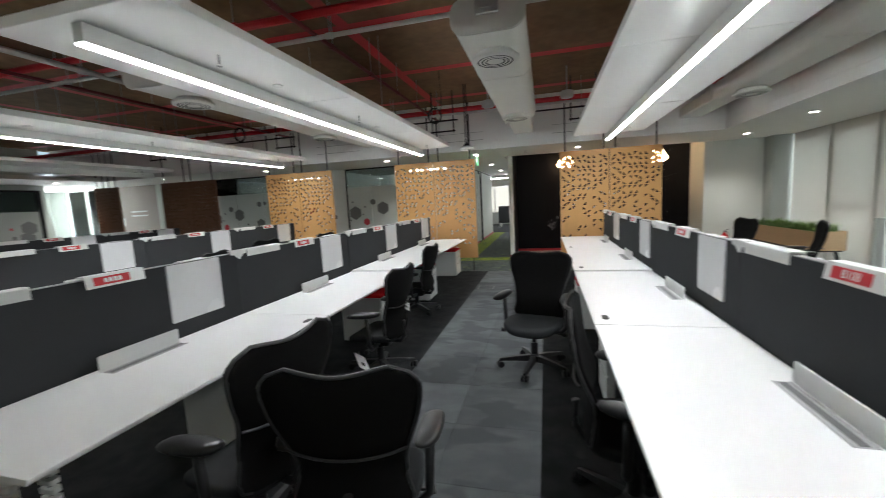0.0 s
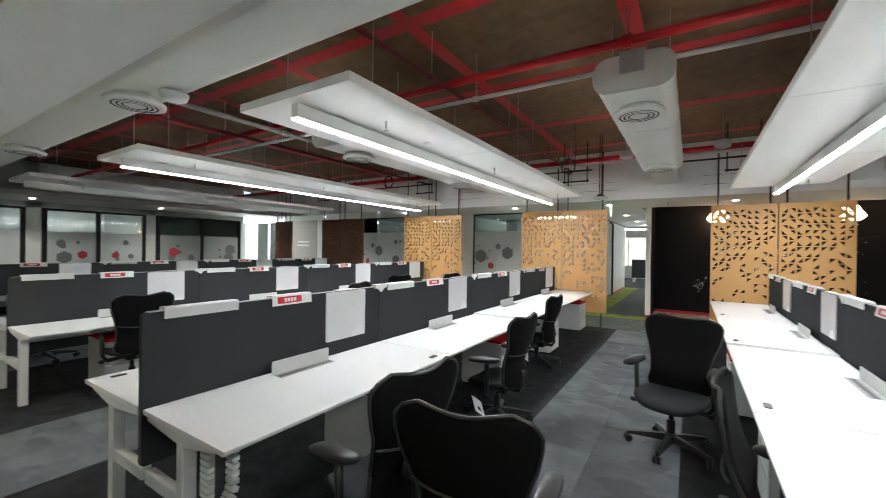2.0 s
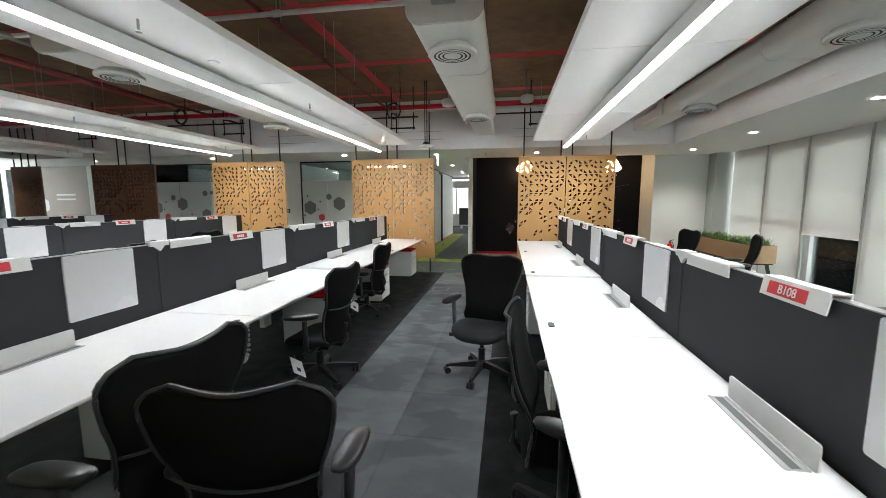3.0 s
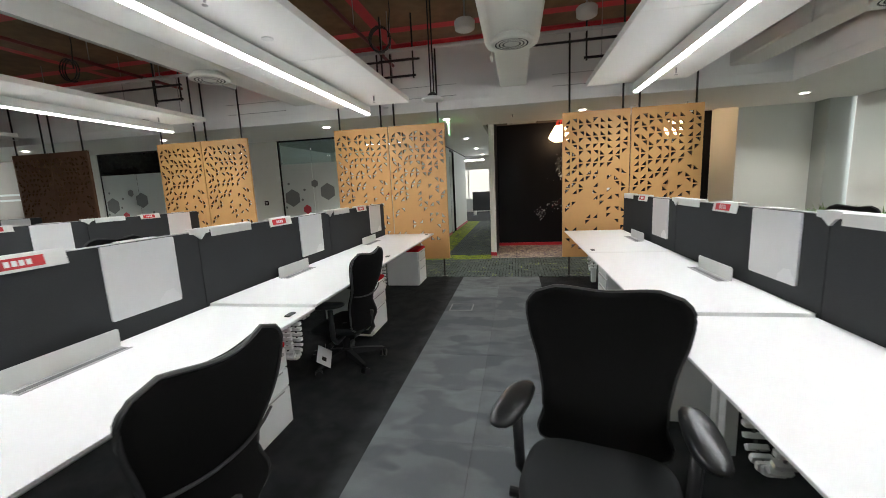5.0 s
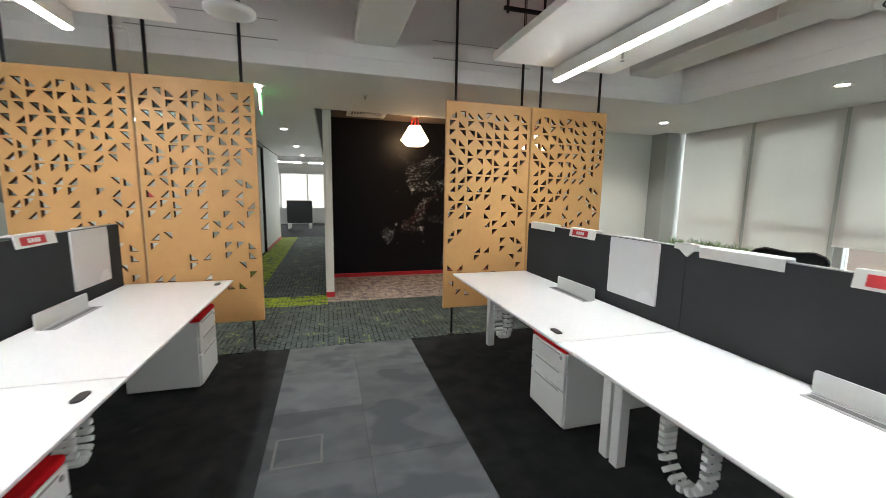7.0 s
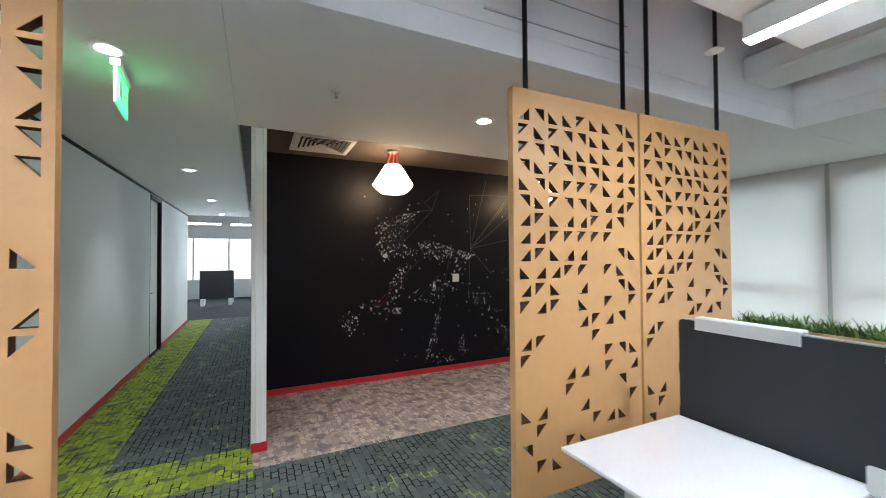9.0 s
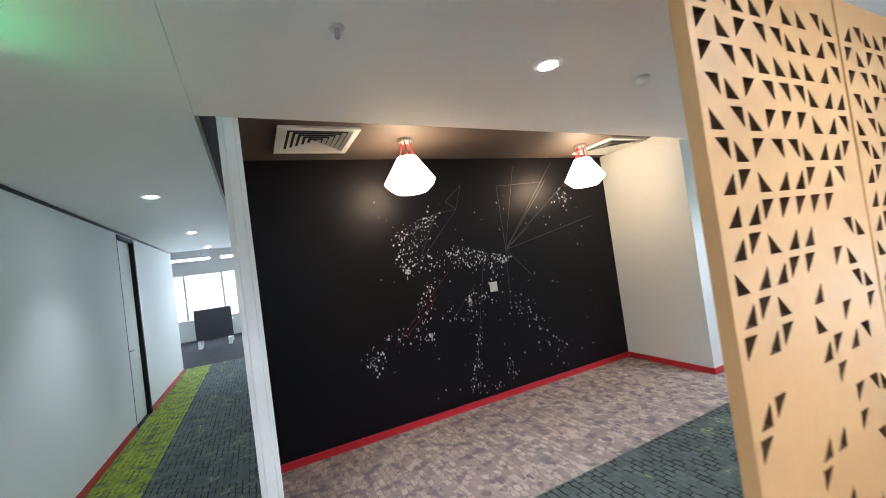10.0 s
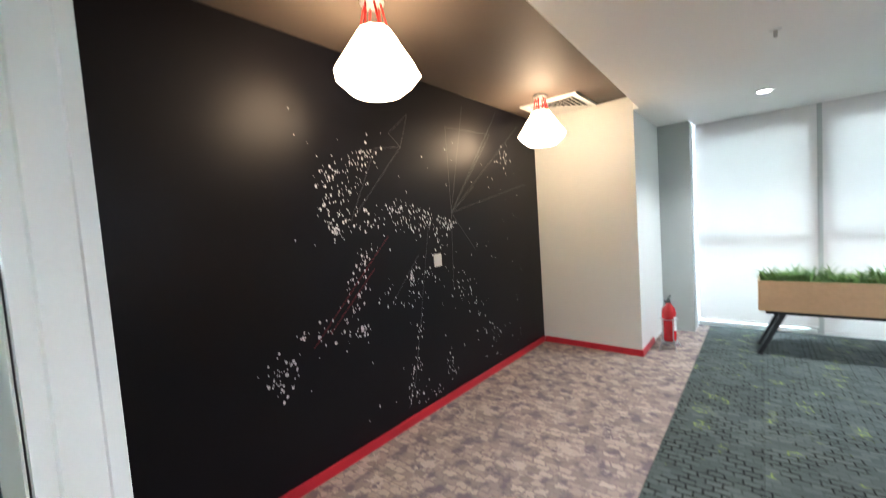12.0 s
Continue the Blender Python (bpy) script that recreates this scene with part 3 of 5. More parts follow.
for z in (1.62, 1.76):
    part("bar", abox(-13.2, -12.5, NORTH - 0.006, NORTH - 0.002, z, z + 0.05), M_BOARD, fw, "white bar")
structure("wall_west_end", abox(-17.0, -16.25, NORTH, NORTH + 0.15, 0, LOW), M_WALL, "white wall beside the end window")

# far office at the end of the corridor
structure("wall_far", box(box(abox(-9, -4.2, 24.0, 24.2, 0, SLAB), -4.2, 5.0, 24.0, 24.2, 0, 0.75), -4.2, 5, 24.0, 24.2, 2.35, SLAB), M_WALL, "white window wall of the far office")
structure("wall_far_side", box(box(abox(5.0, 5.2, 11.2, 24, 0, SLAB), -9.2, -9.0, 13.4, 24, 0, SLAB), -9, -1.9, 17.45, 17.6, 0, SLAB), M_WALL, "white side walls of the far office")
structure("ceiling_far", abox(-0.24, 5.2, 11.2, 17.6, LOW, LOW + 0.1), M_CEIL, "white ceiling behind the alcove", "ceiling")
w5 = empty("window_5", "wide bright window of the far office", "window", kind="structure")
part("pane", abox(-4.2, 5.0, 24.05, 24.062, 0.75, 2.35), M_GLASS, w5).visible_shadow = False
for x in (-4.2, -2.4, -1.2, 0.6, 2.4, 4.9):
    part("mullion", abox(x, x + 0.07, 24.02, 24.1, 0.75, 2.35), M_WHITE, w5)

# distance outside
# the facade emits light itself, in place of the sunshine on it
tagged(part("backdrop", abox(-60, 60, 75, 75.2, -12, 18), glowing("self-glowing far facade", (1.0, 0.80, 0.68), 0.75)), "facade of a far building with an added pinkish glow", "building", kind="structure")
tagged(part("ground", abox(-300, 300, -300, 300, -12.3, -12), M_FACADE), "pale ground far below the windows", "ground", kind="structure")

# ---- windows and blinds on the east side ----
structure("wall_east", box(box(abox(EAST, EAST + 0.2, -3.4, 9.9, LOW, SLAB), EAST, EAST + 0.2, -3.4, -2.6, 0, LOW), EAST, EAST + 0.2, -2.6, 9.88, -0.3, 0.05), M_WALL, "white lintel and sill of the window wall")
w6 = empty("window_6", "floor-to-ceiling window wall with slim grey frames", "window", kind="structure")
SEAMS = [9.54, 8.34, 7.22, 6.02, 4.8, 3.58, 2.36, 1.14, -0.08, -1.3, -2.52]
for y1, y0 in zip(SEAMS, SEAMS[1:]):
    part("pane", abox(EAST + 0.08, EAST + 0.092, y0 + 0.10, y1 - 0.10, 0.05, 2.44), M_GLASS, w6).visible_shadow = False
    part("mullion", abox(EAST + 0.02, EAST + 0.13, y0 - 0.10, y0 + 0.10, 0.05, LOW), M_GREYP, w6)
    part("transom", abox(EAST + 0.01, EAST + 0.13, y0 + 0.10, y1 - 0.10, 1.08, 1.18), M_GREYP, w6)
    part("head_panel", abox(EAST + 0.01, EAST + 0.13, y0 + 0.10, y1 - 0.10, 2.44, LOW), M_GREYP, w6)
for i, (y1, y0) in enumerate(zip(SEAMS, SEAMS[1:])):
    foot = {0: 0.09, 2: 0.95}.get(i, 0.02)
    bl = empty("roller_blind", "half-raised white roller blind" if foot > 0.5 else "white roller blind drawn down over the window", "blind", group="roller blinds")
    part("cloth", abox(EAST - 0.062, EAST - 0.060, y0 + 0.022, y1 - 0.022, foot + 0.02, LOW - 0.004), M_BLIND, bl)
    part("side_guide", abox(EAST - 0.058, EAST - 0.035, y0 - 0.035, y0 + 0.035, 0.02, LOW - 0.004), M_COLUMN, bl, "grey side guide")
    part("roller", rod(bmesh.new(), (EAST - 0.022, y0 + 0.04, LOW - 0.034), (EAST - 0.022, y1 - 0.04, LOW - 0.034), 0.03), M_WHITE, bl)
    part("bottom_bar", abox(EAST - 0.068, EAST - 0.054, y0 + 0.022, y1 - 0.022, foot, foot + 0.02), M_WHITE, bl)
    sweep_pts = [(EAST - 0.075, y0 + 0.015, LOW - 0.05), (EAST - 0.075, y0 + 0.015, 0.9)]
    part("chain", rod(bmesh.new(), *sweep_pts, 0.003, seg=6), M_GREYP, bl)

# ---- ceiling services ----


def cloud(x0, x1, y0, y1, lit, label):
    c = empty("ceiling_raft", label, "ceiling raft", group="ceiling rafts")
    n = max(1, round((y1 - y0) / 2.07))
    w = (y1 - y0) / n
    for i in range(n):
        part("panel", abox(x0, x1, y0 + i * w + 0.003, y0 + (i + 1) * w - 0.003, 2.672, 2.737, bevel=0.004), M_CEIL, c)
    for y in (y0 + 0.35, (y0 + y1) / 2, y1 - 0.35):
        for x in (x0 + 0.12, x1 - 0.12):
            part("hanger", rod(bmesh.new(), (x, y, 2.737), (x, y, SLAB), 0.004, seg=6), M_STEEL, c)
    for y in (y0 + 0.75, y0 + 2.9, y1 - 0.55):
        bm = rod(bmesh.new(), (x1 - 0.33, y, 2.612), (x1 - 0.33, y, 2.672), 0.008, seg=8)
        lathe(bm, [(0.004, -0.016), (0.018, -0.014), (0.018, -0.011), (0.004, -0.009)], (x1 - 0.33, y, 2.607), 10)
        part("sprinkler_head", bm, M_STEEL, c, "small chrome sprinkler")
        part("access_plate", lathe(bmesh.new(), [(0.045, 0), (0.045, 0.006)], (x1 - 0.42, y + 0.75, 2.666), 16), M_WHITE, c)
    f = empty("linear_light", "white linear ceiling light, switched on" if lit else "white linear ceiling light, switched off", "light", group="linear lights")
    xc = x0 + 0.60
    bm = extruded(bmesh.new(), [(xc - 0.036, 2.550), (xc - 0.036, 2.655), (xc + 0.036, 2.655), (xc + 0.036, 2.550)], "y", y0 + 0.06, y1 - 0.05)
    part("housing", bm, M_WHITE, f)
    part("diffuser", extruded(bmesh.new(), [(xc - 0.033, 2.5495), (xc - 0.033, 2.545), (xc - 0.022, 2.536), (xc + 0.022, 2.536), (xc + 0.033, 2.545), (xc + 0.033, 2.5495)], "y", y0 + 0.064, y1 - 0.054), L_TUBE if lit else M_WHITE, f)
    for y in (y0 + 0.5, y1 - 0.5):
        part("bracket", abox(xc - 0.015, xc + 0.015, y - 0.05, y + 0.05, 2.655, 2.672), M_STEEL, f)


cloud(-2.385, -1.175, 0.86, 7.17, True, "suspended white acoustic ceiling raft")
cloud(1.205, 2.415, -2.0, 7.17, True, "long suspended white acoustic ceiling raft")
cloud(-5.76, -4.55, 0.97, 7.25, True, "suspended white acoustic ceiling raft")
cloud(-9.46, -8.25, 0.86, 7.17, False, "suspended white acoustic ceiling raft, unlit")


def diffuser(bm, x, y, z):
    lathe(bm, [(0.10, -0.045), (0.19, -0.070), (0.21, -0.064), (0.21, -0.040), (0.165, -0.01), (0.16, 0.06)], (x, y, z), 28)
    return bm


def slots(x, y, z):
    bm = bmesh.new()
    for r in (0.075, 0.11, 0.145):
        seg = 28
        a = [bm.verts.new((x + r * math.cos(2 * math.pi * k / seg), y + r * math.sin(2 * math.pi * k / seg), z - 0.071)) for k in range(seg)]
        b = [bm.verts.new((x + (r + 0.014) * math.cos(2 * math.pi * k / seg), y + (r + 0.014) * math.sin(2 * math.pi * k / seg), z - 0.072)) for k in range(seg)]
        for k in range(seg):
            bm.faces.new((a[k], a[(k + 1) % seg], b[(k + 1) % seg], b[k]))
    return bm


def duct(x, y0, y1, spots, w=0.285, z0=2.86, z1=3.13):
    d = empty("air_duct", "white painted oval air duct with round diffusers", "duct", group="air ducts")
    part("casing", extruded(bmesh.new(), rounded(x - w, x + w, z0, z1, 0.115, 7), "y", y0, y1), M_DUCT, d, smooth=False)
    part("end_collar", extruded(bmesh.new(), rounded(x - w - 0.008, x + w + 0.008, z0 - 0.008, z1 + 0.008, 0.12, 7), "y", y0 + 0.01, y0 + 0.03), M_DUCT, d)
    bm = box(abox(x - 0.09, x + 0.09, y0 - 0.03, y0 - 0.001, z1 - 0.15, z1 + 0.02, bevel=0.006), x - 0.05, x + 0.05, y0 - 0.036, y0 - 0.031, z1 - 0.11, z1 - 0.02)
    part("test_box", bm, M_GREYP, d, "grey square access box")
    for y in spots:
        df = part("diffuser", diffuser(bmesh.new(), x, y, z0), M_DUCT, d, smooth=True)
        part("slot", slots(x, y, z0), M_DARK, df)
    for k in range(4):
        yh = y0 + 0.5 + k * (y1 - y0 - 1.0) / 3
        for s in (-1, 1):
            part("hanger", rod(bmesh.new(), (x + s * (w - 0.06), yh, z1 - 0.02), (x + s * (w - 0.06), yh, SLAB), 0.005, seg=6), M_STEEL, d)
    for k in range(1, int((y1 - y0) / 1.25)):
        part("seam", extruded(bmesh.new(), rounded(x - w - 0.004, x + w + 0.004, z0 - 0.004, z1 + 0.004, 0.118, 7), "y", y0 + 1.25 * k, y0 + 1.25 * k + 0.012), M_DUCT, d)
    part("end_cap", extruded(bmesh.new(), rounded(x - w + 0.02, x + w - 0.02, z0 + 0.02, z1 - 0.02, 0.09, 5), "y", y1, y1 + 0.06), M_DUCT, d)
    part("neck", abox(x - 0.20, x + 0.20, y1 + 0.06, BULK_Y - 0.002, z0 + 0.05, z1 - 0.03, bevel=0.02), M_DUCT, d, "square duct neck into the bulkhead")
    part("damper_plate", abox(x - 0.245, x - 0.225, y1 + 0.20, y1 + 0.42, z0 + 0.02, z1 + 0.05), M_DUCT, d)
    return d


duct(0.27, 2.40, 6.02, (2.89, 5.62))
duct(-3.12, 2.40, 6.02, (2.95, 5.70))
duct(-6.7, 2.40, 6.02, (2.95, 5.70))
duct(3.37, 1.2, 6.02, (3.0, 5.55))

sd = empty("air_duct", "long white air duct along the rear bulkhead", "duct", group="air ducts")
part("casing", extruded(bmesh.new(), [(y + 0.42, z) for y, z in rounded(-0.27, 0.27, 2.80, 3.05, 0.115, 7)], "x", -12, 0.9), M_DUCT, sd)
for x in (-11, -8.2, -5.4, -2.6, 0.2):
    part("hanger", rod(bmesh.new(), (x, 0.42, 3.03), (x, 0.42, SLAB), 0.005, seg=6), M_STEEL, sd)
for x in (-9.8, -6.4, -3.15):
    df = part("diffuser", diffuser(bmesh.new(), x, 0.44, 2.80), M_DUCT, sd, smooth=True)
    part("slot", slots(x, 0.44, 2.80), M_DARK, df)


def pipe(name, pts, r, mat, label, category, every=0.0):
    t = empty(name, label, category)
    part("run", sweep(bmesh.new(), pts, r, 10), mat, t)
    a, b = Vector(pts[0]), Vector(pts[-1])
    n = int((b - a).length / every) if every else 0
    for i in range(n):
        p = a + (b - a) * (i + 0.5) / n
        d = (b - a).normalized() * 0.035
        part("coupling", rod(bmesh.new(), p - d, p + d, r * 1.35, seg=10), mat, t)
        part("hanger", rod(bmesh.new(), p + Vector((0, 0, r)), (p.x, p.y, SLAB), 0.005, seg=6), M_STEEL, t)
    return t


PZ = 3.22
# darker copy of the pipe red: the shadow under the slab as colour
M_PIPESHADE = material("shaded red pipe paint", (0.17, 0.016, 0.018), 0.45, fine=40, amount=0.15, coarse=3, stain=0.2)
GRID_X = (-11.92, -10.18, -8.45, -6.70, -4.98, -3.25, -1.55, 0.20, 1.95, 3.70)
GRID_Y = (1.95, 3.67, 5.47, 7.22)


def painted_band(name, x0, x1, y0, y1, along):
    """A hand-painted stripe on the slab, with slightly wandering edges."""
    bm = bmesh.new()
    rnd = random.Random(int(100 * (x0 + y0)))
    n = 24
    lo, hi = [], []
    for i in range(n + 1):
        u = i / n
        j, k = rnd.uniform(-0.006, 0.006), rnd.uniform(-0.006, 0.006)
        if along == "x":
            x = x0 + (x1 - x0) * u
            lo.append(bm.verts.new((x, y0 + j, SLAB - 0.004)))
            hi.append(bm.verts.new((x, y1 + k, SLAB - 0.004)))
        else:
            y = y0 + (y1 - y0) * u
            lo.append(bm.verts.new((x1 + j, y, SLAB - 0.0045)))
            hi.append(bm.verts.new((x0 + k, y, SLAB - 0.0045)))
    for i in range(n):
        bm.faces.new((lo[i], hi[i], hi[i + 1], lo[i + 1]))
    tagged(part(name, bm, M_PIPE), "red stripe painted along the concrete slab", "painted stripe", group="slab stripes", kind="structure")


for y in GRID_Y:
    painted_band("trim", WEST + 0.3, BULK_X, y - 0.085, y + 0.085, "x")
for x in GRID_X:
    painted_band("trim", x - 0.075, x + 0.075, 0.1, BULK_Y, "y")

for x in (-1.42, -4.96, -8.5, 2.75):
    pipe("sprinkler_pipe", [(x, 0.75, PZ), (x, 7.3, PZ)], 0.021, M_PIPESHADE, "red sprinkler pipe, coloured as in shadow, with couplings on hangers", "pipe", 0.85)
pipe("sprinkler_pipe", [(WEST + 0.3, 6.9, PZ + 0.10), (BULK_X - 0.1, 6.9, PZ + 0.10)], 0.045, M_PIPE, "red-painted sprinkler main on hangers", "pipe", 2.4)
pipe("sprinkler_pipe", [(WEST + 0.3, 2.66, PZ + 0.14), (BULK_X - 0.1, 2.66, PZ + 0.14)], 0.040, M_PIPE, "red-painted sprinkler main on hangers", "pipe", 2.4)
for y in (2.76, 6.62):
    pipe("conduit", [(WEST + 0.3, y, PZ - 0.03), (BULK_X - 0.1, y, PZ - 0.03)], 0.022, M_WHITE, "white-painted conduit under the slab", "conduit", 3.0)
pipe("conduit", [(-4.1, 0.9, PZ - 0.05), (-4.1, 7.4, PZ - 0.05)], 0.03, M_STEEL, "galvanised cable trunking under the slab", "conduit", 2.6)


def drop_frame(x, w, y, z0):
    """A trapeze of black rods that carries services in front of the bulkhead."""
    t = empty("service_hanger", "black threaded-rod trapeze hanger", "hanger", group="service hangers")
    for s in (-w / 2, w / 2):
        part("drop_rod", rod(bmesh.new(), (x + s, y, z0), (x + s, y, SLAB), 0.011, seg=8), M_ROD, t)
    part("cross_bar", abox(x - w / 2 - 0.03, x + w / 2 + 0.03, y - 0.012, y + 0.012, z0 + 0.22, z0 + 0.245), M_ROD, t)
    part("cross_bar", abox(x - w / 2 - 0.03, x + w / 2 + 0.03, y - 0.012, y + 0.012, z0 + 0.02, z0 + 0.045), M_ROD, t)


for x in (-1.2, -4.7, -8.2, 1.35):
    drop_frame(x, 0.42, 6.75, 2.88)
for x in (-2.0, -5.6, 1.0):
    pipe("conduit", [(x - 0.9, 6.75, 3.11), (x + 1.1, 6.75, 3.11)], 0.014, M_ROD, "black cable conduit by the bulkhead", "conduit")


def cable_coil(x, y, z):
    pts = [(x + 0.11 * math.cos(a * 0.45), y + 0.012 * a / 6, z + 0.12 * math.sin(a * 0.45)) for a in range(40)]
    t = empty("cable_coil", "loose coil of black cable hung from the ceiling", "cable")
    part("loop", sweep(bmesh.new(), pts, 0.007, 6), M_ROD, t)
    part("drop", sweep(bmesh.new(), [(x + 0.1, y, z), (x + 0.13, y, z + 0.25), (x + 0.11, y, SLAB)], 0.006, 6), M_ROD, t)


cable_coil(-1.05, 5.6, 2.98)
cable_coil(-4.7, 5.4, 2.98)

ap = empty("ceiling_speaker", "white disc on a black twin-rod drop in front of the bulkhead", "speaker")
part("disc", lathe(bmesh.new(), [(0.10, 0), (0.135, 0.012), (0.135, 0.03), (0.09, 0.05)], (-0.70, 6.48, 2.515), 28), M_WHITE, ap, smooth=True)
part("cap", lathe(bmesh.new(), [(0.06, 0.0505), (0.06, 0.075), (0.03, 0.10)], (-0.70, 6.48, 2.515), 20), M_ROD, ap)
for s in (-0.018, 0.018):
    part("drop_rod", rod(bmesh.new(), (-0.70 + s, 6.48, 2.615), (-0.70 + s, 6.48, SLAB), 0.009, seg=8), M_ROD, ap)

for x, y, z in ((-0.22, 6.0, 3.10), (-3.6, 6.0, 3.10), (1.05, 6.2, 3.16)):
    dr = empty("smoke_detector", "white drum-shaped detector hung under the slab", "detector", group="drum detectors")
    part("drum", lathe(bmesh.new(), [(0.085, 0.0), (0.105, 0.012), (0.11, 0.09), (0.09, 0.11)], (x, y, z), 24), M_WHITE, dr, smooth=True)
    part("stem", rod(bmesh.new(), (x, y, z + 0.11), (x, y, SLAB), 0.010, seg=8), M_STEEL, dr)

det = empty("smoke_detector", "round white smoke detector on the bulkhead", "detector")
part("body", lathe(bmesh.new(), [(0.05, -0.06), (0.085, -0.05), (0.10, -0.02), (0.10, 0)], (-2.75, 0.55, 2.79), 24), M_WHITE, det, smooth=True)

for i, (x, y, glow) in enumerate(((1.41, 8.76, 1), (4.70, 8.82, 1), (4.67, 6.63, 1), (4.67, 4.45, 1), (-3.1, 8.46, 1), (-6.6, 8.46, 1), (-10.1, 8.46, 1), (-0.90, 8.64, 1), (-0.94, 11.71, 1), (-0.945, 14.5, 1), (-0.95, 17.0, 1), (-4.07, -0.99, 1), (-12.4, 1.75, 1), (-12.4, 4.4, 1), (-12.4, 7.2, 1))):
    z = LOW if (y > BULK_Y or x > BULK_X or y < 0) else 2.70
    if x == -12.4:
        z = LOW
    d = empty("downlight", "round recessed downlight, switched on", "light", group="downlights")
    part("rim", lathe(bmesh.new(), [(0.075, -0.008), (0.082, -0.002), (0.082, 0.0)], (x, y, z), 24), M_WHITE, d)
    part("lens", lathe(bmesh.new(), [(0.044, -0.012), (0.052, -0.009)], (x, y, z), 20), L_DOWN, d)
    lamp = new("downlight_lamp", bpy.data.lights.new("downlight_lamp", "SPOT"))
    lamp.data.energy, lamp.data.spot_size, lamp.data.spot_blend, lamp.data.shadow_soft_size = DOWN * (1.8 if x < 0 and y > 9 else 5.0 if x > 0 and y > 8 else 6.5 if y < 0 else 4.0), radians(100 if x < 0 and y > 9 else 125), 0.9, 0.05
    lamp.data.color = (1.0, 0.95, 0.88)
    lamp.matrix_world = pose(x, y, z - 0.03)
tagged(part("soffit_west", abox(WEST, -11.6, 0.03, BULK_Y, LOW, LOW + 0.1), M_CEIL), "white low ceiling along the western rooms", "ceiling", kind="structure")

for x, y, z in ((0.25, 8.69, LOW), (3.03, 8.77, LOW)):
    s = empty("sprinkler", "small chrome sprinkler head in the white ceiling", "sprinkler")
    part("rose", lathe(bmesh.new(), [(0.03, -0.006), (0.034, 0)], (x, y, z), 16), M_WHITE, s)
    part("head", rod(bmesh.new(), (x, y, z - 0.045), (x, y, z - 0.006), 0.010, seg=10), M_STEEL, s)
det2 = empty("smoke_detector", "round white smoke detector on the low ceiling", "detector")
part("body", lathe(bmesh.new(), [(0.03, -0.045), (0.045, -0.03), (0.05, 0)], (2.20, 8.78, LOW), 20), M_WHITE, det2, smooth=True)

# exit sign
ex = empty("exit_sign", "green edge-lit exit sign hung from the ceiling", "sign", pose(-0.90, 8.87, 0.055, 0, 0, 5))
part("plate", abox(-0.006, 0.006, -0.17, 0.17, 2.35, 2.54, bevel=0.002), L_EXIT, ex)
part("pictogram", box(box(abox(0.0065, 0.008, -0.10, -0.03, 2.40, 2.50), 0.0065, 0.008, 0.01, 0.12, 2.44, 2.46), 0.0065, 0.008, 0.08, 0.12, 2.462, 2.48), M_DOT, ex, "plain white bars")
part("bar", abox(-0.02, 0.02, -0.17, 0.17, 2.54, 2.575), M_WHITE, ex)
part("rod", rod(bmesh.new(), (0, 0, 2.575), (0, 0, LOW), 0.012), M_STEEL, ex)

rs = empty("exit_sign", "small red lit sign hung by the western rooms", "sign", pose(-13.30, 0.62, 0))
part("plate", abox(-0.01, 0.01, -0.16, 0.16, 2.44, 2.57, bevel=0.002), glowing("red sign face", (0.9, 0.05, 0.03), 0.8), rs)
part("mark", abox(0.0105, 0.012, -0.03, 0.03, 2.48, 2.53), M_DOT, rs)
part("rod", rod(bmesh.new(), (0, 0, 2.57), (0, 0, LOW), 0.01), M_STEEL, rs)

# floor box in the aisle
fb = empty("floor_box", "square floor box lid set in the carpet", "floor box")
for q in ((-0.53, -0.25, 5.98, 5.995), (-0.53, -0.25, 6.245, 6.26), (-0.53, -0.515, 5.995, 6.245), (-0.265, -0.25, 5.995, 6.245)):
    part("frame", abox(*q, 0.0, 0.004), M_EDGE, fb)

# ---- perforated screens ----


# rows from the top; the letter names the corner of the right angle: a low left, b low right, c high left, d high right
CUTS = ("bdaacaada", "caddddabd".replace("dddd", "cdda"), "cddaaaabd", "dacdddabb", "adacccabd", "dacddabbc", "bcabbcbd.",
        "bbccccc..", "bcabb..da", "abbcc.ca.", "bca.b..da", "cbc.a.c.c", "....bcbd.", "bc...c...", "c.....cda",
        "...bb.c.b", "...c...d.", "ab..b...c", ".c...cba.", "d..ca....", ".ca......")


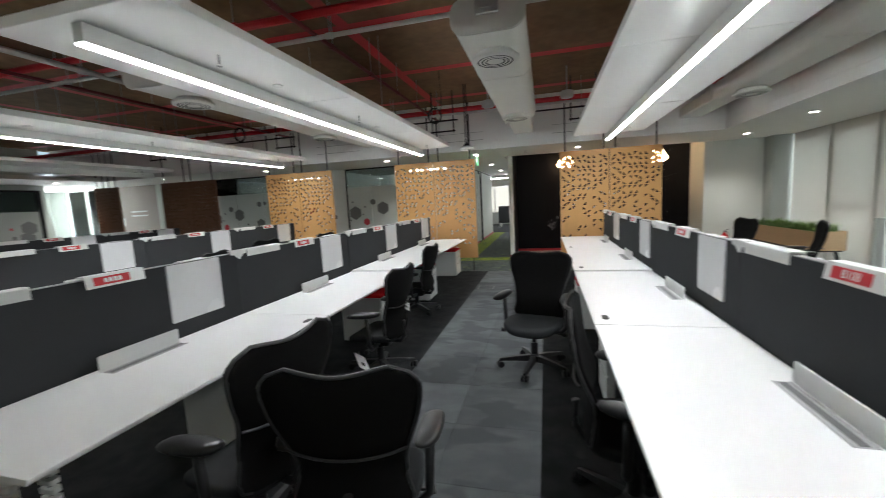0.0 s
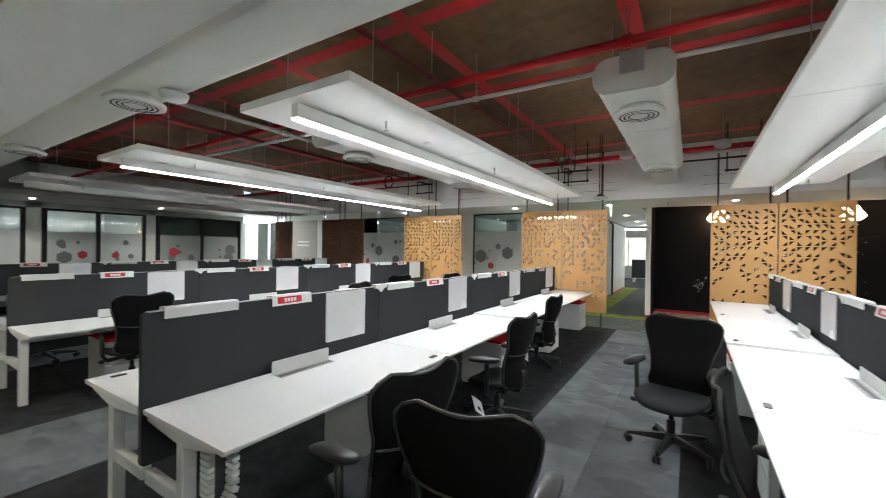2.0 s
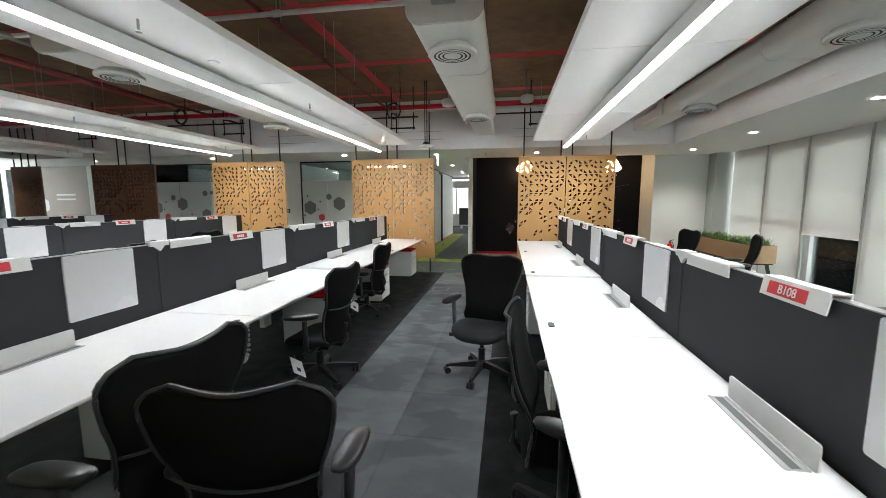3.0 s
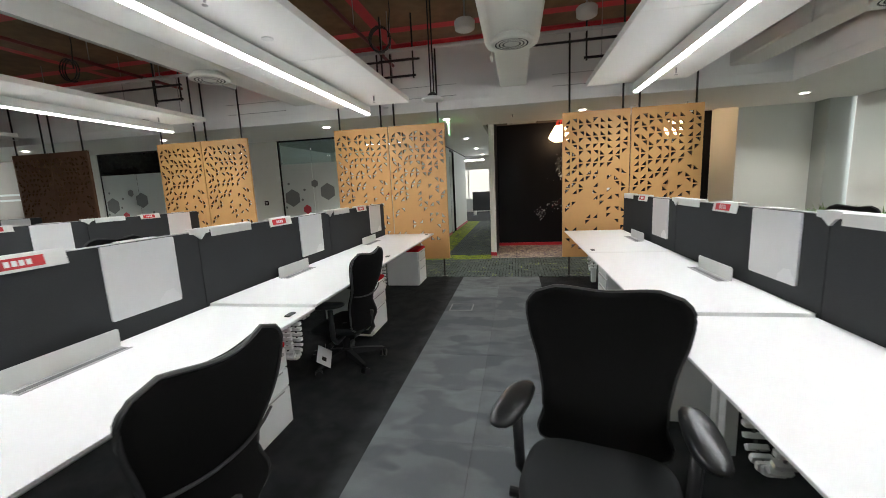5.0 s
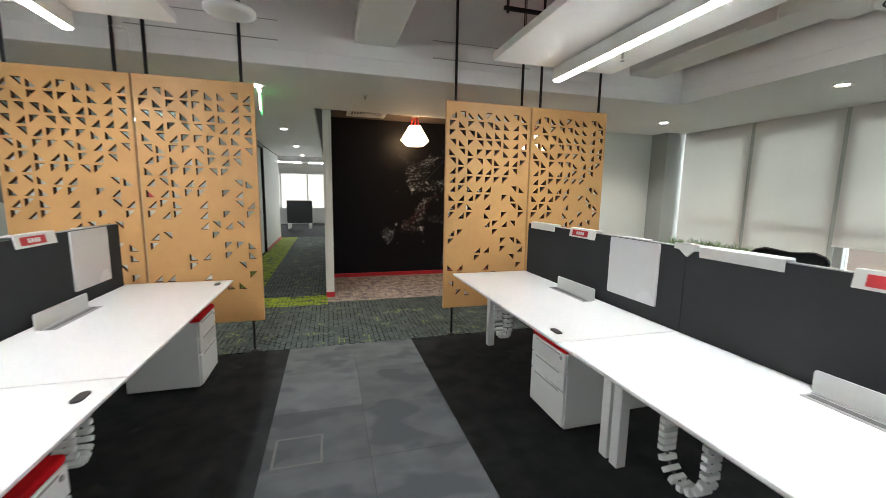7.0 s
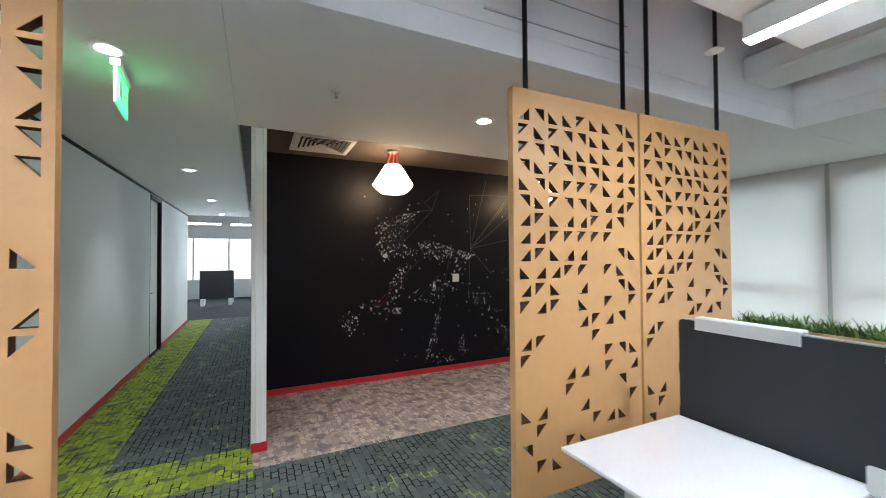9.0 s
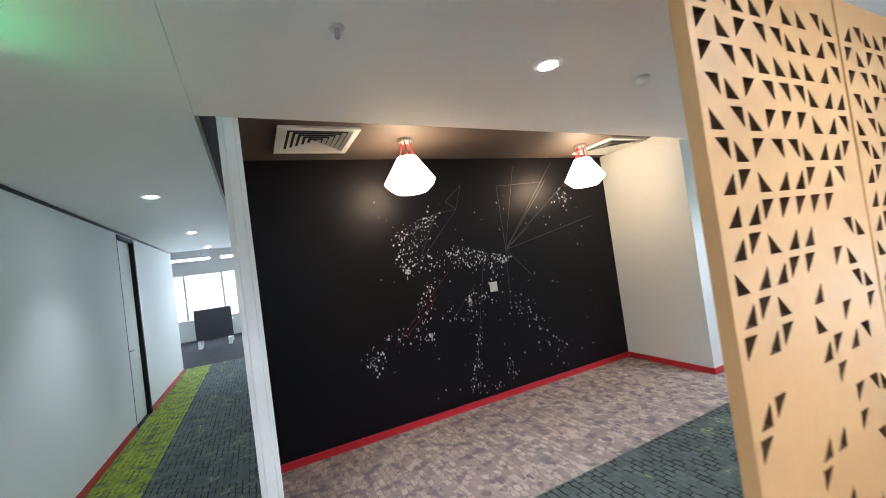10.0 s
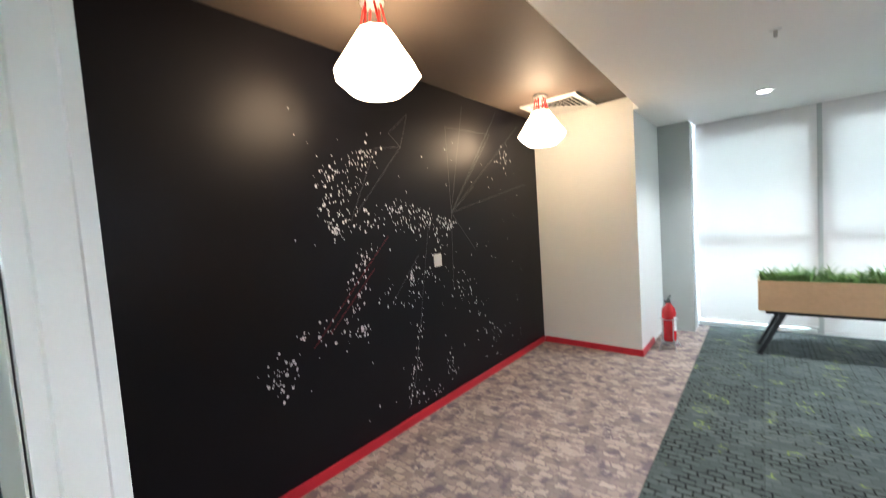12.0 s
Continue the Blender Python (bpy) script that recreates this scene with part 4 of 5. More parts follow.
def perforated(w, h, flip=False, t=0.045):
    """A board with triangular cut-outs, dense at the top and sparse below; local x 0..w, z 0..h, y 0..t."""
    cols, rows, top, foot = 9, len(CUTS), 0.085, 0.115
    side = 0.02
    cw, ch = (w - 2 * side) / cols, (h - top - foot) / rows
    bm = bmesh.new()
    def v(x, z):
        return bm.verts.new((x, 0.0, z))
    def quad(x0, x1, z0, z1):
        bm.faces.new([v(x0, z0), v(x1, z0), v(x1, z1), v(x0, z1)])
    xs = [0.0] + [side + i * cw for i in range(cols + 1)] + [w]
    zs = [0.0] + [foot + j * ch for j in range(rows + 1)] + [h]
    for j in range(rows + 2):
        for i in range(cols + 2):
            x0, x1, z0, z1 = xs[i], xs[i + 1], zs[j], zs[j + 1]
            inside = 0 < i <= cols and 0 < j <= rows
            c = CUTS[rows - j][i - 1] if inside else "."
            if c == ".":
                quad(x0, x1, z0, z1)
                continue
            sx, sz = c in "bd", c in "cd"
            if flip and (i + j) % 5 == 0:
                sx = not sx
            def q(p, r):
                p, r = (1 - p if sx else p), (1 - r if sz else r)
                return v(x0 + p * (x1 - x0), z0 + r * (z1 - z0))
            A, B, C, D = q(0, 0), q(1, 0), q(1, 1), q(0, 1)
            P, Q, S = q(0.14, 0.115), q(0.79, 0.115), q(0.14, 0.80)
            for fc in ((A, B, Q, P), (A, P, S, D), (B, C, D, S, Q)):
                bm.faces.new(fc)
    bmesh.ops.remove_doubles(bm, verts=bm.verts[:], dist=1e-5)
    bmesh.ops.recalc_face_normals(bm, faces=bm.faces[:])
    if bm.faces[0].normal.y > 0:
        bmesh.ops.reverse_faces(bm, faces=bm.faces[:])
    ext = bmesh.ops.extrude_face_region(bm, geom=bm.faces[:])
    bmesh.ops.translate(bm, verts=[g for g in ext["geom"] if isinstance(g, bmesh.types.BMVert)], vec=(0, t, 0))
    bmesh.ops.recalc_face_normals(bm, faces=bm.faces[:])
    # inner faces of the cut-outs get the darker brown, outer edges the board colour
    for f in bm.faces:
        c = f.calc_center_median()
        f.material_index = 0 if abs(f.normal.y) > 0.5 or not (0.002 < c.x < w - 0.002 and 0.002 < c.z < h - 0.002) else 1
    return bm


def screen_divider(x0, x1, label, board=None, flip=False):
    s = empty("screen_divider", label, "room divider", group="perforated dividers")
    z0, z1, gap = 0.305, 2.462, 0.02
    w = (x1 - x0 - gap) / 2
    for k in (0, 1):
        a = x0 + k * (w + gap)
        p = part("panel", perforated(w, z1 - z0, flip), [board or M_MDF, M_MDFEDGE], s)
        p.matrix_basis = pose(a, PANEL_Y, z0)
        for xr in (a + 0.10, a + w - 0.10):
            part("ceiling_rod", rod(bmesh.new(), (xr, PANEL_Y + 0.022, z1), (xr, PANEL_Y + 0.022, SLAB), 0.014, seg=10), M_ROD, s)
    for xr in (x0 + 0.10, x1 - 0.10):
        part("floor_rod", rod(bmesh.new(), (xr, PANEL_Y + 0.022, 0.012), (xr, PANEL_Y + 0.022, z0), 0.013, seg=10), M_ROD, s)
        part("foot_plate", lathe(bmesh.new(), [(0.05, 0), (0.05, 0.008), (0.02, 0.016)], (xr, PANEL_Y + 0.022, 0), 16), M_ROD, s)
    return s


LABEL = "caramel wood divider with triangular cut-outs on black rods"
screen_divider(0.98, 2.88, LABEL)
screen_divider(-2.645, -0.80, LABEL, flip=True)
screen_divider(-6.09, -4.265, LABEL)
screen_divider(-9.45, -7.65, "dark brown divider with triangular cut-outs on black rods", M_DARKBOARD)
# backlit strip by the end window: its shade is put into the board colour
screen_divider(-11.9, -11.0, "dark brown divider with triangular cut-outs on black rods", M_DARKBOARD)

# ---- desks ----
DEPTH = 0.82


def slab_top(L):
    bm = extruded(bmesh.new(), [(0.035, DESK_Z - 0.025), (DEPTH - 0.012, DESK_Z - 0.025), (DEPTH, DESK_Z - 0.012), (DEPTH, DESK_Z - 0.002), (DEPTH - 0.002, DESK_Z), (0.035, DESK_Z)], "y", 0.005, L - 0.005)
    return bm


def make_desk(L):
    """A bench desk; local x from the screen (0) to the sitter, y along the bench."""
    d = empty("desk", "white laminate bench desk on white square legs", "desk", group="bench desks")
    part("tabletop", slab_top(L), M_DESK, d)
    for y in (0.012, L - 0.077):
        leg = part("leg", abox(0.385, 0.45, y, y + 0.065, -0.016, DESK_Z - 0.075, bevel=0.004), M_WHITE, d)
        bm = extruded(bmesh.new(), [(0.06, DESK_Z - 0.055), (0.36, DESK_Z - 0.085), (0.47, DESK_Z - 0.085), (0.72, DESK_Z - 0.04), (0.72, DESK_Z - 0.026), (0.06, DESK_Z - 0.026)], "y", y + 0.003, y + 0.062)
        part("bracket", bm, M_WHITE, d)
        part("cross_beam", abox(0.02, 0.385, y + 0.008, y + 0.057, 0.33, 0.40, bevel=0.004), M_WHITE, d)
    part("side_rail", abox(0.40, 0.435, 0.078, L - 0.078, DESK_Z - 0.075, DESK_Z - 0.03), M_WHITE, d)
    part("cable_tray", extruded(bmesh.new(), [(0.06, 0.66), (0.06, 0.58), (0.26, 0.58), (0.26, 0.62), (0.252, 0.62), (0.252, 0.588), (0.068, 0.588), (0.068, 0.66)], "y", 0.10, L - 0.10), M_WHITE, d)
    flap = extruded(bmesh.new(), rounded(0.72, 1.21, DESK_Z + 0.001, DESK_Z + 0.095, 0.012, 3), "x", 0.098, 0.104)
    part("cable_flap", flap, M_WHITE, d, "upright white cable flap")
    part("slot_frame", box(box(abox(0.112, 0.122, 0.73, 1.20, DESK_Z + 0.0005, DESK_Z + 0.004), 0.176, 0.186, 0.73, 1.20, DESK_Z + 0.0005, DESK_Z + 0.004), 0.122, 0.176, 0.73, 1.20, DESK_Z + 0.0005, DESK_Z + 0.0015), M_GREYP, d, "grey cable slot")
    part("brush", abox(0.134, 0.164, 0.74, 1.19, DESK_Z + 0.0015, DESK_Z + 0.003), M_EDGE, d, "dark brush strip")
    part("grommet", extruded(bmesh.new(), rounded(0.715, 0.755, L - 0.20, L - 0.11, 0.019, 5), "z", DESK_Z + 0.0005, DESK_Z + 0.005), M_BLACKP, d, "black oval cable grommet")
    return d


def make_screen(L):
    """The felt screen between two facing desks, with its local x across it."""
    s = empty("desk_screen", "dark grey felt desk screen", "desk screen", group="desk screens")
    part("felt_panel", extruded(bmesh.new(), rounded(0.003, L - 0.003, 0.42, 1.245, 0.02, 3), "x", -0.017, 0.017), M_SCREEN, s)
    part("top_trim", abox(-0.018, 0.018, 0.03, L - 0.03, 1.2455, 1.25), M_GREYP, s)
    return s


def make_board(L):
    b = empty("pin_board", "blank white board hooked over a desk screen", "white board", group="white boards")
    part("sheet", extruded(bmesh.new(), rounded(1.25, 1.69, 0.845, 1.243, 0.012, 3), "x", 0.0185, 0.030), M_BOARD, b)
    part("hook", abox(-0.022, 0.030, 1.36, 1.58, 1.2505, 1.256), M_WHITE, b)
    return b


def make_rail(L):
    r = empty("pen_rail", "slim white accessory rail over a desk screen", "rail", group="accessory rails")
    part("cap", extruded(bmesh.new(), [(-0.026, 1.215), (-0.026, 1.262), (-0.020, 1.268), (0.034, 1.268), (0.040, 1.262), (0.040, 1.205), (0.034, 1.205), (0.034, 1.258), (-0.0205, 1.258), (-0.0205, 1.215)], "y", 0.10, 0.52), M_WHITE, r)
    return r


def number_mesh(text, size):
    cu = bpy.data.curves.new("number", "FONT")
    cu.body, cu.size, cu.align_x, cu.align_y, cu.extrude = text, size, "CENTER", "CENTER", 0.0004
    ob = bpy.data.objects.new("number", cu)
    me = bpy.data.meshes.new_from_object(ob)
    me.materials.clear()
    me.materials.append(M_DOT)
    bpy.data.objects.remove(ob)
    return me


def make_plate(L, text=""):
    p = empty("name_plate", "white desk number plate with a red label", "name plate", group="name plates")
    part("holder", extruded(bmesh.new(), [(-0.026, 1.20), (-0.026, 1.266), (0.034, 1.268), (0.046, 1.195), (0.041, 1.195), (0.030, 1.260), (-0.020, 1.260), (-0.020, 1.20)], "y", 0.76, 1.09), M_WHITE, p)
    lab = part("label", extruded(bmesh.new(), [(0.0362, 1.254), (0.0440, 1.2075), (0.0452, 1.2075), (0.0374, 1.254)], "y", 0.80, 1.00), M_REDP, p, "red label")
    if text:
        piece("number", number_mesh(text, 0.046), lab, Matrix.Translation((0.0432, 0.905, 1.2305)) @ pose(0, 0, 0, 0, 0, 90) @ pose(0, 0, 0, 80, 0, 0))
        return p
    for k in range(4):
        part("mark", extruded(bmesh.new(), [(0.0392, 1.243), (0.0432, 1.219), (0.0444, 1.219), (0.0404, 1.243)], "y", 0.855 + 0.026 * k, 0.873 + 0.026 * k), M_DOT, lab)
    return p


def make_clip(L):
    c = empty("coat_hook", "small white hook clipped over a desk screen", "hook", group="screen hooks")
    bm = extruded(bmesh.new(), [(L - 0.07, 1.268), (L + 0.09, 1.268), (L + 0.09, 1.235), (L + 0.055, 1.232), (L + 0.015, 1.195), (L - 0.035, 1.232), (L - 0.07, 1.235)], "x", 0.020, 0.034)
    box(bm, -0.026, 0.020, L - 0.05, L + 0.07, 1.258, 1.268)
    part("bracket", bm, M_WHITE, c)
    return c


def make_pedestal():
    """A drawer unit; local x to the front, y across."""
    p = empty("pedestal", "white drawer pedestal with a red cushion top", "drawer unit", group="drawer pedestals")
    part("body", abox(-0.50, -0.018, 0, 0.42, 0.03, 0.535, bevel=0.004), M_WHITE, p)
    for z0, z1 in ((0.045, 0.28), (0.288, 0.405), (0.413, 0.53)):
        dr = part("drawer_front", abox(-0.0175, 0.0, 0.004, 0.416, z0, z1, bevel=0.004), M_WHITE, p)
        part("pull", abox(-0.004, 0.003, 0.06, 0.36, z1 - 0.014, z1 - 0.006), M_GREYP, dr)
    part("cushion", abox(-0.50, 0.0, 0.0, 0.42, 0.536, 0.572, bevel=0.012, seg=2), M_REDF, p, "red felt cushion")
    part("lock", rod(bmesh.new(), (0.0, 0.375, 0.50), (0.006, 0.375, 0.50), 0.011), M_STEEL, p, "steel lock")
    for x in (-0.45, -0.07):
        for y in (0.05, 0.37):
            part("castor", rod(bmesh.new(), (x, y - 0.012, 0.015), (x, y + 0.012, 0.015), 0.015), M_BLACKP, p)
    return p


def make_spine(wide=0.062, start=0.085):
    """A white segmented cable spine hanging in a loop under a desk."""
    c = empty("cable_spine", "white segmented cable spine hanging under a desk", "cable guide", group="cable spines")
    bm = extruded(bmesh.new(), [(-0.040, -0.013), (-0.031, -0.019), (0.031, -0.019), (0.040, -0.013), (0.040, 0.013), (0.031, 0.019), (-0.031, 0.019), (-0.040, 0.013)], "z", -0.0105, 0.0105)
    me = link_mesh("segment", bm, M_WHITE)
    core = []
    for k in range(23):
        u = k / 22
        if u < 0.36:
            p, a = Vector((0.53, start, 0.67 - 0.25 * u / 0.36)), 0
        elif u < 0.72:
            th = math.pi * (u - 0.36) / 0.36
            p, a = Vector((0.53, start + wide - wide * math.cos(th), 0.42 - (0.07 + wide * 0.5) * math.sin(th))), math.degrees(th)
        else:
            p, a = Vector((0.53, start + 2 * wide, 0.42 + 0.24 * (u - 0.72) / 0.28)), 180
        core.append(p)
        piece("segment", me, c, Matrix.Translation(p) @ pose(0, 0, 0, a, 0, 0))
    part("cable", sweep(bmesh.new(), core, 0.007, 6), M_EDGE, c, "dark cable")
    return c


made = {}


def place(key, maker, m):
    """The first of a kind is built and set at m; the others are copies."""
    if key not in made:
        made[key] = maker()
        made[key].matrix_basis = m
        return made[key]
    return copy_thing(made[key], m)


def bench(x, y0, L, n, near):
    """A double bench with its screen at x; near: +1 or -1, the side passed by the walk, or 0."""
    k = round(L * 100)
    for i in range(n):
        a = y0 + i * L
        for side in (1, -1):
            m = pose(x, a, 0) if side > 0 else pose(x, a + L, 0, 0, 0, 180)
            up = pose(0, 0, 0.018) if (side == near and i >= n - 2) else pose(0, 0, 0)
            place(("desk", k), lambda: make_desk(L), up @ m)
            if side == near:
                place(("spine", x > 0), (lambda: make_spine(0.105, 0.46)) if x > 0 else make_spine, m)
            deep, off = {(-1, 0): (0.58, 1.20), (-1, 1): (0.69, 1.30), (-1, 2): (0.70, 1.27), (-1, 3): (0.68, 1.40), (1, 3): (0.78, 1.30), (1, 4): (0.57, 1.16)}.get((1 if x > 0 else -1, i), (0.72, 1.24))
            if side != near:
                deep, off = 0.66, 0.62
            if side == near or near == 0 or (x > 0 and i >= 3):
                place("pedestal", make_pedestal, m @ pose(deep, off, 0))
        face = pose(x, a, 0) if near >= 0 else pose(x, a + L, 0, 0, 0, 180)
        place(("screen", k), lambda: make_screen(L), face)
        place("board", lambda: make_board(L), face)
        place("rail", lambda: make_rail(L), face)
        text = {(True, 3): "B106", (True, 1): "B108"}.get((x > 0, i), "")
        place(("plate", text), lambda: make_plate(L, text), face)
        last = (i == n - 1) if near >= 0 else (i == 0)
        if not last:
            place(("clip", k), lambda: make_clip(L), face)


bench(-1.82, 0.0, 1.89, 4, 1)
bench(1.79, 7.45 - 5 * 1.87, 1.87, 5, -1)
bench(-5.36, 0.13, 1.89, 4, 0)
bench(-8.90, 0.13, 1.89, 4, 0)

# ---- task chairs ----


def chair_back():
    """The butterfly back: wide shoulders with a dip between them, a waist and a flared foot."""
    bm = bmesh.new()
    nu, nv = 14, 26
    prof = [(0.0, 0.180), (0.03, 0.222), (0.10, 0.232), (0.22, 0.206), (0.36, 0.208), (0.52, 0.232), (0.68, 0.266), (0.80, 0.282), (0.88, 0.285), (0.94, 0.268), (0.98, 0.235), (1.0, 0.180)]
    def half(v):
        for (a, wa), (b, wb) in zip(prof, prof[1:]):
            if v <= b:
                return wa + (wb - wa) * (v - a) / (b - a)
        return prof[-1][1]
    grid = []
    for j in range(nv + 1):
        v = j / nv
        row = []
        for i in range(nu + 1):
            u = -1 + 2 * i / nu
            z = 0.430 + 0.655 * v - 0.022 * max(0, v - 0.6) / 0.4 * (math.cos(u * math.pi * 0.9) * 0.5 + 0.5) + 0.03 * (1 - v) * u * u
            y = -0.232 - 0.075 * v + 0.045 * math.exp(-((v - 0.3) / 0.2) ** 2) + 0.035 * abs(u) ** 2.2
            row.append(bm.verts.new((1.035 * u * half(v), y, z)))
        grid.append(row)
    for j in range(nv):
        for i in range(nu):
            bm.faces.new((grid[j][i], grid[j][i + 1], grid[j + 1][i + 1], grid[j + 1][i]))
    bmesh.ops.recalc_face_normals(bm, faces=bm.faces[:])
    bmesh.ops.solidify(bm, geom=bm.faces[:], thickness=0.022)
    rim = [grid[j][0].co.copy() for j in range(nv + 1)] + [grid[nv][i].co.copy() for i in range(1, nu + 1)] + [grid[j][nu].co.copy() for j in range(nv - 1, -1, -1)]
    band = [(1.035 * u * half(0.47), -0.232 - 0.035 + 0.045 * math.exp(-0.7225) + 0.035 * abs(u) ** 2.2 - 0.024, 0.430 + 0.655 * 0.47 + 0.03 * u * u - 0.012) for u in (-1, -0.75, -0.5, -0.25, 0, 0.25, 0.5, 0.75, 1)]
    return bm, rim, band


def make_chair():
    c = empty("office_chair", "black mesh office chair on castors", "chair", group="office chairs")
    bm, rim, band = chair_back()
    back = part("backrest", bm, M_MESH, c, "black mesh back", smooth=True)
    part("rim", sweep(bmesh.new(), rim, 0.008, 6), M_TRIMG, back, "dark grey rim")
    part("lumbar_band", sweep(bmesh.new(), band, 0.006, 6), M_TRIMG, back, "dark grey lumbar band")
    # seat pan: rounded, dished, with a rolled front
    bm = bmesh.new()
    n, rings = 36, []
    for s, z in ((0.96, -0.035), (1.0, -0.012), (0.985, 0.010), (0.90, 0.020), (0.6, 0.010), (0.25, 0.002)):
        ring = []
        for k in range(n):
            a = 2 * math.pi * k / n
            ca, sa = math.cos(a), math.sin(a)
            x = 0.255 * s * math.copysign(abs(ca) ** 0.62, ca)
            y = 0.01 + 0.235 * s * math.copysign(abs(sa) ** 0.66, sa)
            ring.append(bm.verts.new((x, y, 0.455 + z - 0.035 * max(0, (y - 0.1) / 0.15) ** 2 + 0.02 * (x / 0.25) ** 2)))
        rings.append(ring)
    for a, b in zip(rings, rings[1:]):
        for k in range(n):
            bm.faces.new((a[k], a[(k + 1) % n], b[(k + 1) % n], b[k]))
    bm.faces.new(rings[0][::-1])
    bm.faces.new(rings[-1])
    part("seat", bm, M_SEAT, c, "dark grey mesh seat", smooth=True)
    part("mechanism", abox(-0.10, 0.10, -0.14, 0.12, 0.355, 0.425, bevel=0.02, seg=2), M_BLACKP, c)
    part("back_spine", sweep(bmesh.new(), [(0, -0.10, 0.385), (0, -0.22, 0.385), (0, -0.262, 0.44), (0, -0.262, 0.58)], 0.020, 8), M_BLACKP, c, smooth=True)
    for s in (-1, 1):
        part("arm_post", sweep(bmesh.new(), [(s * 0.09, -0.04, 0.39), (s * 0.24, -0.05, 0.38), (s * 0.282, -0.05, 0.43), (s * 0.292, -0.05, 0.665)], 0.021, 8), M_BLACKP, c, smooth=True)
        bm = bmesh.new()
        bmesh.ops.create_uvsphere(bm, u_segments=16, v_segments=10, radius=1.0)
        for v in bm.verts:
            x, y, z = v.co
            v.co = (s * 0.295 + 0.054 * math.copysign(abs(x) ** 0.75, x) + s * 0.02 * y, -0.02 + 0.15 * math.copysign(abs(y) ** 0.75, y), 0.70 + 0.026 * math.copysign(abs(z) ** 0.8, z) - 0.01 * y)
        part("arm_pad", bm, M_PAD, c, "black padded armrest", smooth=True)
    knob = rod(bmesh.new(), (0.10, 0.02, 0.385), (0.27, 0.03, 0.375), 0.008, seg=8)
    rod(knob, (0.26, 0.03, 0.375), (0.30, 0.03, 0.375), 0.020, seg=12)
    part("lever", knob, M_BLACKP, c)
    knob2 = rod(bmesh.new(), (-0.10, -0.02, 0.385), (-0.27, -0.02, 0.37), 0.008, seg=8)
    rod(knob2, (-0.26, -0.02, 0.37), (-0.30, -0.02, 0.37), 0.020, seg=12)
    part("lever", knob2, M_BLACKP, c)
    part("gas_column", rod(rod(bmesh.new(), (0, 0, 0.10), (0, 0, 0.25), 0.032), (0, 0, 0.25), (0, 0, 0.36), 0.02), M_BLACKP, c)
    part("hub", lathe(bmesh.new(), [(0.045, 0.065), (0.055, 0.08), (0.050, 0.125), (0.035, 0.14)], (0, 0, 0), 20), M_BLACKP, c)
    for k in range(5):
        a = radians(72 * k + 90)
        d, n = Vector((math.cos(a), math.sin(a), 0)), Vector((-math.sin(a), math.cos(a), 0))
        bm = bmesh.new()
        prev = None
        for r, hw, zb, zt in ((0.035, 0.030, 0.075, 0.130), (0.16, 0.026, 0.075, 0.115), (0.30, 0.019, 0.068, 0.090), (0.325, 0.012, 0.066, 0.082)):
            q = [bm.verts.new(d * r + n * s * hw * t + Vector((0, 0, z))) for s, t, z in ((-1, 1, zb), (1, 1, zb), (1, 0.7, zt), (-1, 0.7, zt))]
            if prev is None:
                bm.faces.new(q[::-1])
            else:
                for i in range(4):
                    bm.faces.new((prev[i], prev[(i + 1) % 4], q[(i + 1) % 4], q[i]))
            prev = q
        bm.faces.new(prev)
        leg = part("base_leg", bm, M_BLACKP, c)
        bm = bmesh.new()
        e = d * 0.315
        ax = (n * math.cos(0.7 * k) + d * math.sin(0.7 * k)).normalized()
        for s in (-1, 1):
            rod(bm, e + ax * (s * 0.006) + Vector((0, 0, 0.030)), e + ax * (s * 0.026) + Vector((0, 0, 0.030)), 0.030, seg=16)
        rod(bm, e + Vector((0, 0, 0.03)), e + Vector((0, 0, 0.075)), 0.008, seg=8)
        part("castor", bm, M_BLACKP, leg)
    return c


CHAIRS = ((-0.11, 0.65, 12), (-0.67, 0.63, 82), (-0.86, 2.50, 86), (-1.17, 4.53, 86), (0.55, 2.79, 166), (1.06, 1.10, -96), (-4.58, 0.95, 92), (-3.25, 3.45, -80),
          (3.42, 6.25, 96), (3.85, 5.35, 70), (3.62, 2.55, 100), (-3.3, 6.15, -95), (-6.8, 0.75, -85), (-4.4, 5.2, 80))
chairs = [place("chair", make_chair, pose(x, y, 0, 0, 0, a)) for x, y, a in CHAIRS]
for i, dz in ((0, -0.07), (1, -0.02), (2, -0.06), (3, -0.10), (4, -0.03)):
    for ob in chairs[i].children:
        if ob.name.split(".")[0] not in ("base_leg", "hub", "gas_column"):
            ob.matrix_basis = pose(0, 0, dz) @ ob.matrix_basis
for i, x, y, z, a in ((2, -0.907, 2.206, 0.22, 60), (3, -1.255, 4.288, 0.16, 40)):
    t = part("tag", abox(-0.065, 0.065, -0.002, 0.002, -0.09, 0.09), M_BOARD, chairs[i], "white paper tag")
    t.matrix_basis = chairs[i].matrix_basis.inverted() @ pose(x, y, z, -60, 38, a)
    part("string", rod(bmesh.new(), (0, 0, 0.09), (0, 0, 0.14), 0.002, seg=6), M_GREYP, t)
    part("print", abox(-0.02, 0.02, -0.0035, -0.0025, -0.05, -0.01), M_DARK, t)

# ---- alcove fittings ----


